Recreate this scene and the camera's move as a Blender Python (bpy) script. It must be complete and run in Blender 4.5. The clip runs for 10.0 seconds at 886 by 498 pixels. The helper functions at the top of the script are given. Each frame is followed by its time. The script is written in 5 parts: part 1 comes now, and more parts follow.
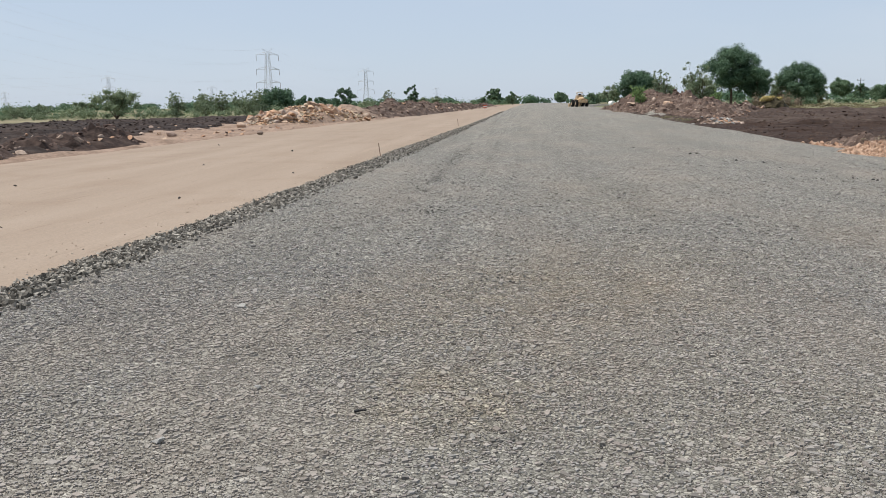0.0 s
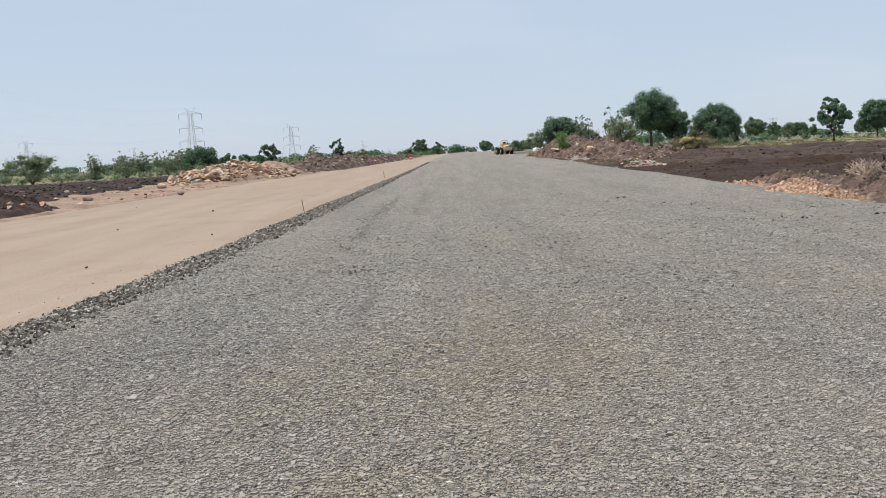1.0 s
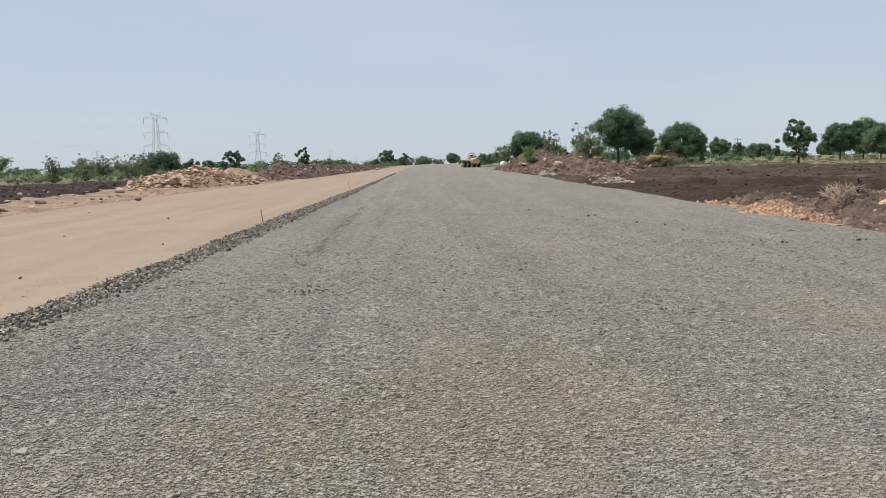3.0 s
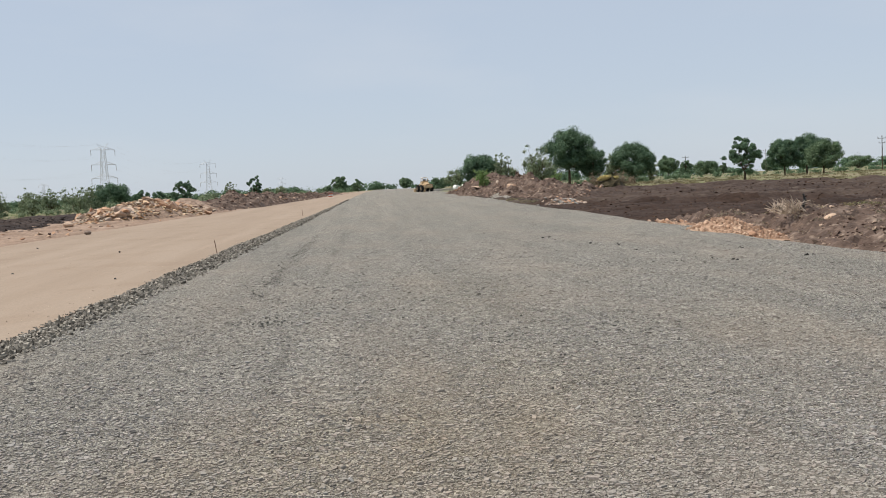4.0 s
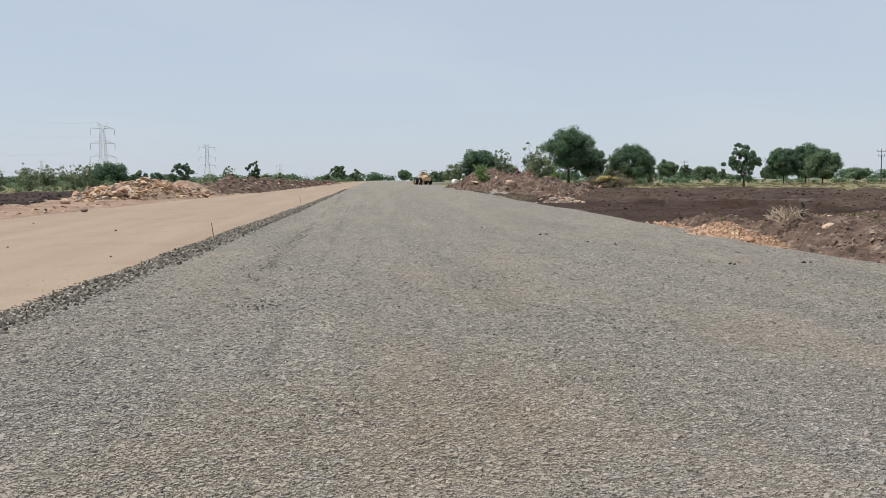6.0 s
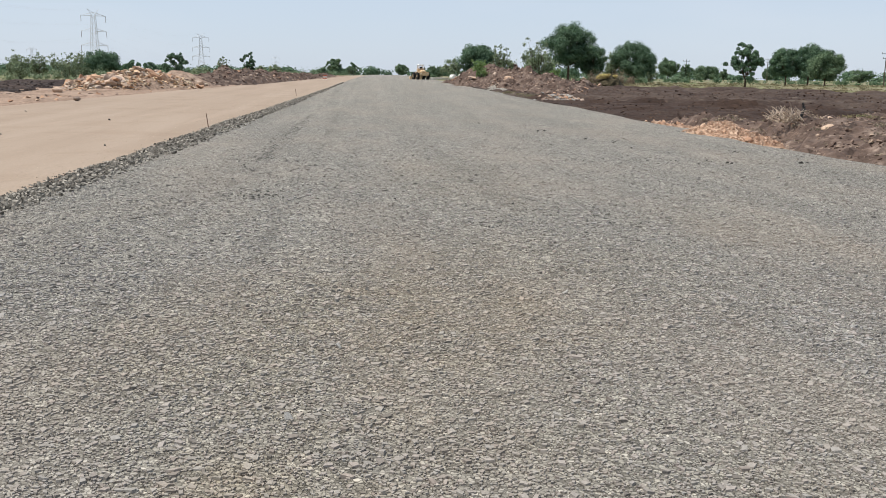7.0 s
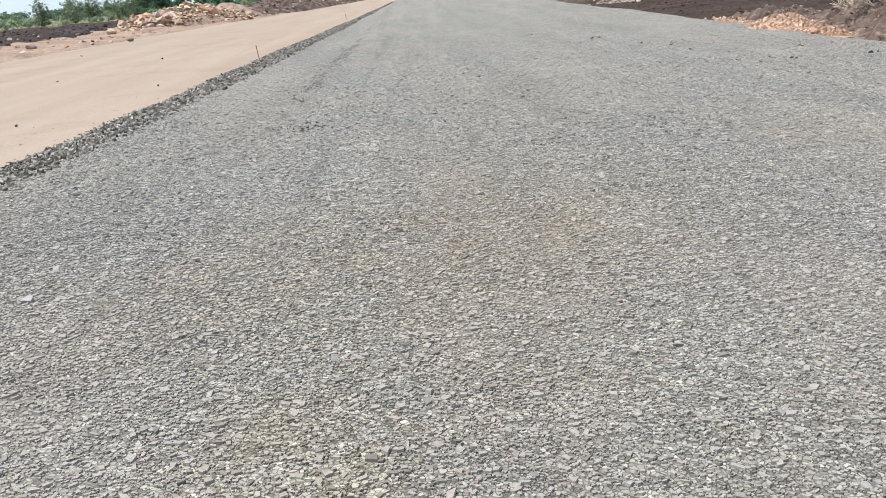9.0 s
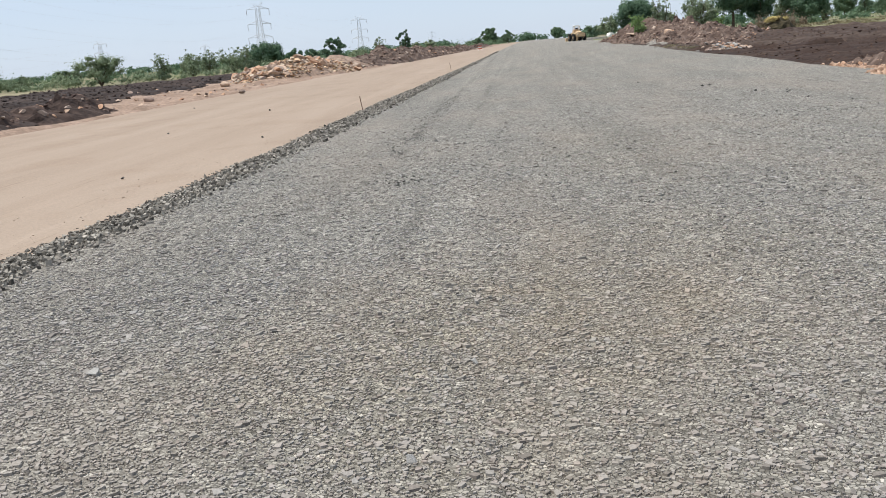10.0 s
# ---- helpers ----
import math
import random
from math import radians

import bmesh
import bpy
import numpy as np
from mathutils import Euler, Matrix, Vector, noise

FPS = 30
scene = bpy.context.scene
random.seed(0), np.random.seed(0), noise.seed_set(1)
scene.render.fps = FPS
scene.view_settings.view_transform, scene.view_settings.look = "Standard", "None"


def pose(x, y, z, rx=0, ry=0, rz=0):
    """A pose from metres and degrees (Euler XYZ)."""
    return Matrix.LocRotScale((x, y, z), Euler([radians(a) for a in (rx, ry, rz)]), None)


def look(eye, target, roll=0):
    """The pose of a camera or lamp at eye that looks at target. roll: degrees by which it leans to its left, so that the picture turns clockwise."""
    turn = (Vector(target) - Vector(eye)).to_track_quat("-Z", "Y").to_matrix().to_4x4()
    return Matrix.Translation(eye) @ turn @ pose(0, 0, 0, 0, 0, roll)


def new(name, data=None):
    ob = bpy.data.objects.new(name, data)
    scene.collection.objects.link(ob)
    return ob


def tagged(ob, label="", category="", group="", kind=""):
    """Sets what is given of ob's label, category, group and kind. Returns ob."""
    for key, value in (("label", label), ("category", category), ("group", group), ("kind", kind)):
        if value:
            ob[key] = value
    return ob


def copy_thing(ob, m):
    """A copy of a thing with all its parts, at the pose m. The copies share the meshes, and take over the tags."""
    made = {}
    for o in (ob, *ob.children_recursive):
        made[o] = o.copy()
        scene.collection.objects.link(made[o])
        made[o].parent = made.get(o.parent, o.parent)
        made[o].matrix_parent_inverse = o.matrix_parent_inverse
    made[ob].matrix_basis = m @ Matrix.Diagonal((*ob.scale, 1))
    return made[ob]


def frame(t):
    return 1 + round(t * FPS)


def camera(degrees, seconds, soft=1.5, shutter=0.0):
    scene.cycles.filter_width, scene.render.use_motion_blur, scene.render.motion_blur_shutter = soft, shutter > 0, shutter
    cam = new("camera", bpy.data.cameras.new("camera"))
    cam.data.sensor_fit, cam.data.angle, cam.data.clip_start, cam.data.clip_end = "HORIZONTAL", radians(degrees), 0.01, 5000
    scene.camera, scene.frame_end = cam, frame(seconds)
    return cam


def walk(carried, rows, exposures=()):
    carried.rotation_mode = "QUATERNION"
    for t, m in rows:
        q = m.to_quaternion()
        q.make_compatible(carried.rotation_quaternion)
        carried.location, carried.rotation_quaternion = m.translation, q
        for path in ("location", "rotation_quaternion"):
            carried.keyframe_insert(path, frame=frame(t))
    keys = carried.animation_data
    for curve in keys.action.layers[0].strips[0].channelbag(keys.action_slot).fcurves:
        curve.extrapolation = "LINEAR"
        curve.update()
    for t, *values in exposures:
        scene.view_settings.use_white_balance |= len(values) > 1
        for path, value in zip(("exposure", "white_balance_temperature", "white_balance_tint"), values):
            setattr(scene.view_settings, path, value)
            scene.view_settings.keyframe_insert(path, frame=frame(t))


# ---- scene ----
cam = camera(50.83, 10.0, soft=0.93)


def aim(x, y, z, yaw, pitch, roll):
    a, b = radians(yaw), radians(pitch)
    way = Vector((-math.sin(a) * math.cos(b), math.cos(a) * math.cos(b), math.sin(b)))
    return look((x, y, z), Vector((x, y, z)) + way, roll)


# seconds, eye in metres, yaw to the left, pitch up, roll in degrees
PATH = [
    (0.0, -0.063, -1.659, 1.448, 4.92, -8.84, -0.83), (0.5, 0.004, -1.32, 1.464, 3.74, -9.25, -4.54),
    (1.0, -0.02, -0.943, 1.462, 0.62, -5.88, -2.93), (1.5, -0.069, -0.62, 1.42, 0.43, -6.07, -1.49),
    (2.0, -0.101, -0.325, 1.419, -0.68, -6.38, -1.46), (2.2, -0.076, -0.251, 1.41, -0.94, -6.55, -1.56),
    (3.3, 0.01, 0.03, 1.493, -1.99, -4.92, -1.5), (3.5, 0.003, 0.0, 1.5, -3.02, -4.93, -2.33),
    (4.0, -0.027, -0.04, 1.509, -4.4, -3.87, -2.84), (4.5, -0.052, -0.021, 1.508, -4.57, -2.61, -1.96),
    (5.0, -0.062, 0.004, 1.494, -4.72, -2.43, -1.38), (5.2, -0.074, 0.02, 1.489, -4.67, -2.42, -1.23),
    (6.3, -0.058, -0.024, 1.451, -4.78, -6.41, 0.16), (6.5, -0.059, -0.02, 1.432, -4.88, -8.23, 0.46),
    (7.0, -0.066, -0.028, 1.419, -4.96, -10.55, 0.74), (7.5, -0.068, -0.041, 1.41, -4.82, -12.64, 0.5),
    (8.0, -0.02, -0.046, 1.391, -4.52, -13.24, -1.25), (8.5, 0.051, -0.023, 1.394, -3.68, -15.47, -3.65),
    (9.0, 0.048, 0.101, 1.45, -0.72, -15.53, -3.81), (9.5, 0.035, 0.322, 1.454, 1.98, -15.71, -4.79),
    (9.7, 0.088, 0.435, 1.444, 2.4, -13.35, -4.27), (10.0, 0.097, 0.617, 1.448, 5.56, -12.18, -4.7),
]
walk(cam, [(r[0], aim(*r[1:])) for r in PATH], exposures=[
    (0.0, 0.12, 6420, 10), (0.5, 0.22, 6440, 10), (1.0, 0.17, 6470, 10), (1.5, 0.1, 6550, 10), (2.2, 0.08, 6590, 10), (3.5, 0.07, 6690, 10), (5.2, 0.1, 6700, 10), (6.5, 0.09, 6650, 10), (7.0, 0.24, 6520, 10),
    (7.5, 0.27, 6450, 10), (8.0, 0.26, 6400, 10), (8.5, 0.64, 6180, 9), (9.0, 0.62, 6140, 9), (9.5, 0.67, 6120, 9), (9.75, 0.38, 6300, 9), (10.0, 0.31, 6340, 10)])

# ---- world and sun ----
SUN_ELEVATION, SUN_AZIMUTH = radians(65), radians(-92)  # azimuth from +y towards +x
world = bpy.data.worlds.new("sky")
scene.world = world
world.use_nodes = True
wn, wl = world.node_tree.nodes, world.node_tree.links
sky = wn.new("ShaderNodeTexSky")
sky.sky_type, sky.sun_disc = "NISHITA", False
sky.sun_elevation, sky.sun_rotation = SUN_ELEVATION, SUN_AZIMUTH
sky.air_density, sky.dust_density, sky.ozone_density, sky.altitude = 1.0, 0.6, 2.0, 300
haze = wn.new("ShaderNodeMix")
haze.data_type = "RGBA"
haze.inputs[0].default_value = 0.8
haze.inputs[7].default_value = (4.58, 5.3, 6.4, 1)  # thin even dust haze over the whole sky
wl.new(sky.outputs[0], haze.inputs[6])
where = wn.new("ShaderNodeTexCoord")
flat = wn.new("ShaderNodeMapping")
flat.inputs["Scale"].default_value = (1.0, 1.0, 3.5)
wisp = wn.new("ShaderNodeTexNoise")
wisp.inputs["Scale"].default_value, wisp.inputs["Detail"].default_value = 3.2, 7
amount = wn.new("ShaderNodeMapRange")
amount.inputs["From Min"].default_value, amount.inputs["From Max"].default_value, amount.inputs["To Max"].default_value = 0.5, 0.8, 0.3
cloudy = wn.new("ShaderNodeMix")
cloudy.data_type = "RGBA"
cloudy.inputs[7].default_value = (5.6, 6.0, 6.6, 1)
wl.new(where.outputs["Generated"], flat.inputs[0])
wl.new(flat.outputs[0], wisp.inputs["Vector"])
wl.new(wisp.outputs[0], amount.inputs[0])
wl.new(amount.outputs[0], cloudy.inputs[0])
wl.new(haze.outputs[2], cloudy.inputs[6])
wl.new(cloudy.outputs[2], wn["Background"].inputs[0])
wn["Background"].inputs[1].default_value = 0.11
sun = new("sun", bpy.data.lights.new("sun", "SUN"))
sun.data.energy, sun.data.angle, sun.data.color = 4.15, radians(0.6), (1.0, 0.95, 0.88)
toward = Vector((math.sin(SUN_AZIMUTH) * math.cos(SUN_ELEVATION), math.cos(SUN_AZIMUTH) * math.cos(SUN_ELEVATION), math.sin(SUN_ELEVATION)))
sun.matrix_world = look(toward * 50, (0, 0, 0))


# ---- materials ----
def material(name, rough=0.9):
    m = bpy.data.materials.new(name)
    m.use_nodes = True
    b = m.node_tree.nodes["Principled BSDF"]
    b.inputs["Roughness"].default_value = rough
    b.inputs["Specular IOR Level"].default_value = 0.25
    return m, m.node_tree.nodes, m.node_tree.links, b


def ramp(n, stops):
    r = n.new("ShaderNodeValToRGB")
    e = r.color_ramp.elements
    while len(e) < len(stops):
        e.new(0.5)
    for el, (p, c) in zip(e, stops):
        el.position, el.color = p, (*c, 1)
    return r


def noise_node(n, l, scale, detail=6, stretch=None, rough=0.55):
    t = n.new("ShaderNodeTexNoise")
    t.inputs["Scale"].default_value, t.inputs["Detail"].default_value, t.inputs["Roughness"].default_value = scale, detail, rough
    c = n.new("ShaderNodeTexCoord")
    if stretch:
        mp = n.new("ShaderNodeMapping")
        mp.inputs["Scale"].default_value = stretch
        l.new(c.outputs["Object"], mp.inputs[0])
        l.new(mp.outputs[0], t.inputs["Vector"])
    else:
        l.new(c.outputs["Object"], t.inputs["Vector"])
    return t


def blend(n, l, a, b, fac, mode="MIX"):
    """a, b: sockets or colours; fac: socket or number."""
    m = n.new("ShaderNodeMix")
    m.data_type, m.blend_type = "RGBA", mode
    for key, v in ((6, a), (7, b), (0, fac)):
        if isinstance(v, bpy.types.NodeSocket):
            l.new(v, m.inputs[key])
        else:
            m.inputs[key].default_value = (*v, 1) if key else v
    return m.outputs[2]


def bump(n, l, b, height, strength=0.5, distance=0.02):
    k = n.new("ShaderNodeBump")
    k.inputs["Strength"].default_value, k.inputs["Distance"].default_value = strength, distance
    l.new(height, k.inputs["Height"])
    l.new(k.outputs[0], b.inputs["Normal"])


def earth(name, dark, mid, light, scale=1.2, fine=14, relief=0.04, patch=None, stretch=None, grainy=0.8):
    """Soil: two scales of colour with fine relief, and patches of another colour."""
    m, n, l, b = material(name, 0.95)
    big = noise_node(n, l, scale, 8, stretch)
    col = ramp(n, [(0.3, dark), (0.5, mid), (0.72, light)])
    l.new(big.outputs[0], col.inputs[0])
    small = noise_node(n, l, fine, 6)
    grain = ramp(n, [(0.3, (0.55, 0.55, 0.55)), (0.7, (1.25, 1.25, 1.25))])
    l.new(small.outputs[0], grain.inputs[0])
    out = blend(n, l, col.outputs[0], grain.outputs[0], grainy, "MULTIPLY")
    if patch:
        where = noise_node(n, l, patch[1], 5)
        mask = ramp(n, [(patch[2], (0, 0, 0)), (patch[2] + 0.1, (1, 1, 1))])
        l.new(where.outputs[0], mask.inputs[0])
        out = blend(n, l, out, patch[0], mask.outputs[0])
    l.new(out, b.inputs["Base Color"])
    bump(n, l, b, small.outputs[0], 0.8, relief)
    return m


def stone(name, colours, island=False, fine=20, rough=0.85):
    """Broken stone: each piece its own tone, with fine grain."""
    m, n, l, b = material(name, rough)
    src = n.new("ShaderNodeNewGeometry").outputs["Random Per Island"] if island else n.new("ShaderNodeObjectInfo").outputs["Random"]
    col = ramp(n, [(i / max(1, len(colours) - 1), c) for i, c in enumerate(colours)])
    l.new(src, col.inputs[0])
    grain = noise_node(n, l, fine, 5)
    g = ramp(n, [(0.3, (0.7, 0.7, 0.7)), (0.7, (1.2, 1.2, 1.2))])
    l.new(grain.outputs[0], g.inputs[0])
    l.new(blend(n, l, col.outputs[0], g.outputs[0], 0.8, "MULTIPLY"), b.inputs["Base Color"])
    bump(n, l, b, grain.outputs[0], 0.5, 0.01)
    return m


def plain(name, colour, rough=0.6, metal=0.0, wear=0.25, scale=6.0):
    m, n, l, b = material(name, rough)
    b.inputs["Metallic"].default_value = metal
    t = noise_node(n, l, scale, 6)
    g = ramp(n, [(0.3, tuple(c * (1 - wear) for c in colour)), (0.7, tuple(min(1, c * (1 + wear)) for c in colour))])
    l.new(t.outputs[0], g.inputs[0])
    l.new(g.outputs[0], b.inputs["Base Color"])
    return m


def foliage(name, colours):
    m, n, l, b = material(name, 0.6)
    geo = n.new("ShaderNodeNewGeometry")
    col = ramp(n, [(i / (len(colours) - 1), c) for i, c in enumerate(colours)])
    l.new(geo.outputs["Random Per Island"], col.inputs[0])
    big = noise_node(n, l, 0.9, 3)
    g = ramp(n, [(0.35, (0.75, 0.8, 0.75)), (0.65, (1.2, 1.15, 1.1))])
    l.new(big.outputs[0], g.inputs[0])
    c = blend(n, l, col.outputs[0], g.outputs[0], 1.0, "MULTIPLY")
    l.new(c, b.inputs["Base Color"])
    tr = n.new("ShaderNodeBsdfTranslucent")
    l.new(c, tr.inputs[0])
    mx = n.new("ShaderNodeMixShader")
    mx.inputs[0].default_value = 0.28
    l.new(b.outputs[0], mx.inputs[1])
    l.new(tr.outputs[0], mx.inputs[2])
    l.new(mx.outputs[0], n["Material Output"].inputs[0])
    return m


def stained(n, l, out):
    """Brown earth trodden into the stones, in a few ragged stains."""
    c = n.new("ShaderNodeTexCoord")
    ragged = noise_node(n, l, 2.6, 7, None, 0.7)
    rmask = ramp(n, [(0.34, (0, 0, 0)), (0.62, (1, 1, 1))])
    l.new(ragged.outputs[0], rmask.inputs[0])
    for x, y, rx, ry, much in ((-0.2, 4.9, 1.9, 2.2, 0.5), (0.9, 6.6, 2.0, 2.4, 0.35), (-0.45, 2.75, 0.6, 0.8, 0.55), (0.8, 2.6, 2.2, 1.4, 0.22), (1.2, 13.0, 1.2, 5.0, 0.22), (3.6, 9.0, 1.0, 1.6, 0.12)):
        mp = n.new("ShaderNodeMapping")
        mp.inputs["Scale"].default_value = (1 / rx, 1 / ry, 0)
        mp.inputs["Location"].default_value = (-x / rx, -y / ry, 0)
        l.new(c.outputs["Object"], mp.inputs[0])
        far = n.new("ShaderNodeVectorMath")
        far.operation = "LENGTH"
        l.new(mp.outputs[0], far.inputs[0])
        area = ramp(n, [(0.35, (much, much, much)), (1.0, (0, 0, 0))])
        l.new(far.outputs["Value"], area.inputs[0])
        mask = blend(n, l, area.outputs[0], rmask.outputs[0], 0.7, "MULTIPLY")
        tinted = blend(n, l, out, (1.05, 0.96, 0.81), 1.0, "MULTIPLY")
        out = blend(n, l, out, tinted, mask)
    return out


def gravel_surface():
    """Compacted crushed stone: grey chips packed close, dust and wheel streaks along the road."""
    m, n, l, b = material("crushed_stone_surface", 0.95)
    b.inputs["Specular IOR Level"].default_value = 0.1
    c = n.new("ShaderNodeTexCoord")
    warp = noise_node(n, l, 30, 2)
    add = n.new("ShaderNodeVectorMath")
    add.operation = "MULTIPLY_ADD"
    l.new(warp.outputs[1], add.inputs[0])
    add.inputs[1].default_value = (0.03, 0.03, 0)
    l.new(c.outputs["Object"], add.inputs[2])
    cell = n.new("ShaderNodeTexVoronoi")
    cell.inputs["Scale"].default_value = 54
    l.new(add.outputs[0], cell.inputs["Vector"])
    rim = n.new("ShaderNodeTexVoronoi")
    rim.feature = "DISTANCE_TO_EDGE"
    rim.inputs["Scale"].default_value = 54
    l.new(add.outputs[0], rim.inputs["Vector"])
    sep = n.new("ShaderNodeSeparateColor")
    l.new(cell.outputs["Color"], sep.inputs[0])
    tone = ramp(n, [(0.0, (0.117, 0.111, 0.096)), (0.25, (0.199, 0.188, 0.163)), (0.7, (0.290, 0.275, 0.238)), (0.93, (0.367, 0.346, 0.297)), (1.0, (0.42, 0.395, 0.345))])
    l.new(sep.outputs[0], tone.inputs[0])
    # shade in the gaps between chips, put into the colour as dark rims
    edge = ramp(n, [(0.0, (0.13, 0.122, 0.115)), (0.13, (1, 1, 1))])
    l.new(rim.outputs["Distance"], edge.inputs[0])
    gaps = noise_node(n, l, 16, 3)
    open_ = ramp(n, [(0.42, (0.3, 0.3, 0.3)), (0.62, (1, 1, 1))])
    l.new(gaps.outputs[0], open_.inputs[0])
    out = blend(n, l, tone.outputs[0], edge.outputs[0], open_.outputs[0], "MULTIPLY")
    coarse = n.new("ShaderNodeTexVoronoi")
    coarse.inputs["Scale"].default_value = 15
    l.new(add.outputs[0], coarse.inputs["Vector"])
    sep2 = n.new("ShaderNodeSeparateColor")
    l.new(coarse.outputs["Color"], sep2.inputs[0])
    ctone = ramp(n, [(0.0, (0.85, 0.85, 0.85)), (0.8, (1.06, 1.06, 1.06)), (1.0, (1.25, 1.25, 1.25))])
    l.new(sep2.outputs[0], ctone.inputs[0])
    out = blend(n, l, out, ctone.outputs[0], 1.0, "MULTIPLY")
    xyz = n.new("ShaderNodeSeparateXYZ")
    l.new(c.outputs["Object"], xyz.inputs[0])
    for at, wide, deep in ((-1.75, 0.13, 0.45), (-0.9, 0.1, 0.3), (1.5, 0.3, 0.12)):
        off = n.new("ShaderNodeMath")
        off.operation = "SUBTRACT"
        off.inputs[1].default_value = at
        l.new(xyz.outputs[0], off.inputs[0])
        size = n.new("ShaderNodeMath")
        size.operation = "ABSOLUTE"
        l.new(off.outputs[0], size.inputs[0])
        band = ramp(n, [(wide * 0.4, (1, 1, 1)), (wide, (0, 0, 0))])
        l.new(size.outputs[0], band.inputs[0])
        broken = noise_node(n, l, 1.1, 6, (1.6, 0.4, 1.0), 0.7)
        bmask = ramp(n, [(0.48, (0, 0, 0)), (0.62, (1, 1, 1))])
        l.new(broken.outputs[0], bmask.inputs[0])
        mark = blend(n, l, band.outputs[0], bmask.outputs[0], 1.0, "MULTIPLY")
        worn = blend(n, l, out, (1 - deep, 1 - deep, 1 - deep), 1.0, "MULTIPLY")
        out = blend(n, l, out, worn, mark)
    dust = noise_node(n, l, 0.55, 8, (1.0, 0.35, 1.0), 0.6)
    dm = ramp(n, [(0.45, (0, 0, 0)), (0.72, (0.42, 0.42, 0.42))])
    l.new(dust.outputs[0], dm.inputs[0])
    out = blend(n, l, out, (0.3, 0.256, 0.208), dm.outputs[0])
    streak = noise_node(n, l, 1.0, 6, (1.3, 0.05, 1.0), 0.6)
    sm = ramp(n, [(0.35, (0.91, 0.91, 0.915)), (0.65, (1.06, 1.06, 1.06))])
    l.new(streak.outputs[0], sm.inputs[0])
    out = blend(n, l, out, sm.outputs[0], 1.0, "MULTIPLY")
    blotch = noise_node(n, l, 2.2, 8, (1.0, 0.6, 1.0), 0.65)
    bm_ = ramp(n, [(0.35, (0.93, 0.93, 0.935)), (0.65, (1.06, 1.06, 1.06))])
    l.new(blotch.outputs[0], bm_.inputs[0])
    out = blend(n, l, out, bm_.outputs[0], 1.0, "MULTIPLY")
    l.new(stained(n, l, out), b.inputs["Base Color"])
    bump(n, l, b, edge.outputs[0], 0.7, 0.008)
    return m


def chip_material():
    """Loose chips on the road: own tone for each, the same dust as the surface below."""
    m, n, l, b = material("crushed_stone_chips", 0.8)
    geo = n.new("ShaderNodeNewGeometry")
    tone = ramp(n, [(0.0, (0.114, 0.106, 0.096)), (0.08, (0.162, 0.146, 0.130)), (0.17, (0.211, 0.182, 0.163)), (0.25, (0.225, 0.216, 0.199)), (0.4, (0.261, 0.233, 0.205)), (0.55, (0.253, 0.244, 0.226)), (0.7, (0.292, 0.254, 0.227)), (0.82, (0.271, 0.261, 0.243)), (0.95, (0.306, 0.278, 0.253)), (1.0, (0.327, 0.301, 0.274))])
    l.new(geo.outputs["Random Per Island"], tone.inputs[0])
    dust = noise_node(n, l, 0.55, 8, (1.0, 0.35, 1.0), 0.6)
    dm = ramp(n, [(0.44, (0, 0, 0)), (0.68, (0.68, 0.68, 0.68))])
    l.new(dust.outputs[0], dm.inputs[0])
    out = blend(n, l, tone.outputs[0], (0.3, 0.256, 0.208), dm.outputs[0])
    grain = noise_node(n, l, 90, 4)
    g = ramp(n, [(0.3, (0.8, 0.8, 0.8)), (0.7, (1.15, 1.15, 1.15))])
    l.new(grain.outputs[0], g.inputs[0])
    l.new(stained(n, l, blend(n, l, out, g.outputs[0], 1.0, "MULTIPLY")), b.inputs["Base Color"])
    return m


ROAD = gravel_surface()
CHIPS = chip_material()
EDGE_STONE = stone("grey_edge_stone", [(0.05, 0.044, 0.036), (0.14, 0.126, 0.104), (0.235, 0.213, 0.178), (0.39, 0.355, 0.3)], True, 40)
EDGE_PIECE = stone("grey_edge_stone_pieces", [(0.05, 0.044, 0.036), (0.14, 0.126, 0.104), (0.235, 0.213, 0.178), (0.39, 0.355, 0.3)], False, 40)
def murrum_surface():
    """Rolled tan earth: pale dust, long roller bands, short dark scrapes along the strip, fine grit."""
    m, n, l, b = material("compacted_tan_murrum", 0.95)
    band = noise_node(n, l, 0.8, 7, (1.0, 0.07, 1.0))
    col = ramp(n, [(0.3, (0.265, 0.201, 0.148)), (0.5, (0.291, 0.224, 0.167)), (0.72, (0.319, 0.250, 0.190))])
    l.new(band.outputs[0], col.inputs[0])
    out = col.outputs[0]
    for scale, stretch, at, tint in ((0.45, None, 0.54, (0.9, 0.87, 0.84)), (5.0, (2.2, 0.1, 1.0), 0.62, (0.76, 0.71, 0.66)), (1.1, (1.4, 0.12, 1.0), 0.62, (1.12, 1.12, 1.13))):
        t = noise_node(n, l, scale, 6, stretch)
        mask = ramp(n, [(at, (0, 0, 0)), (at + 0.08, (0.55, 0.55, 0.55))])
        l.new(t.outputs[0], mask.inputs[0])
        out = blend(n, l, out, blend(n, l, out, tint, 1.0, "MULTIPLY"), mask.outputs[0])
    fine = noise_node(n, l, 26, 7)
    g = ramp(n, [(0.3, (0.84, 0.84, 0.84)), (0.7, (1.1, 1.1, 1.1))])
    l.new(fine.outputs[0], g.inputs[0])
    l.new(blend(n, l, out, g.outputs[0], 0.8, "MULTIPLY"), b.inputs["Base Color"])
    bump(n, l, b, fine.outputs[0], 0.6, 0.006)
    return m


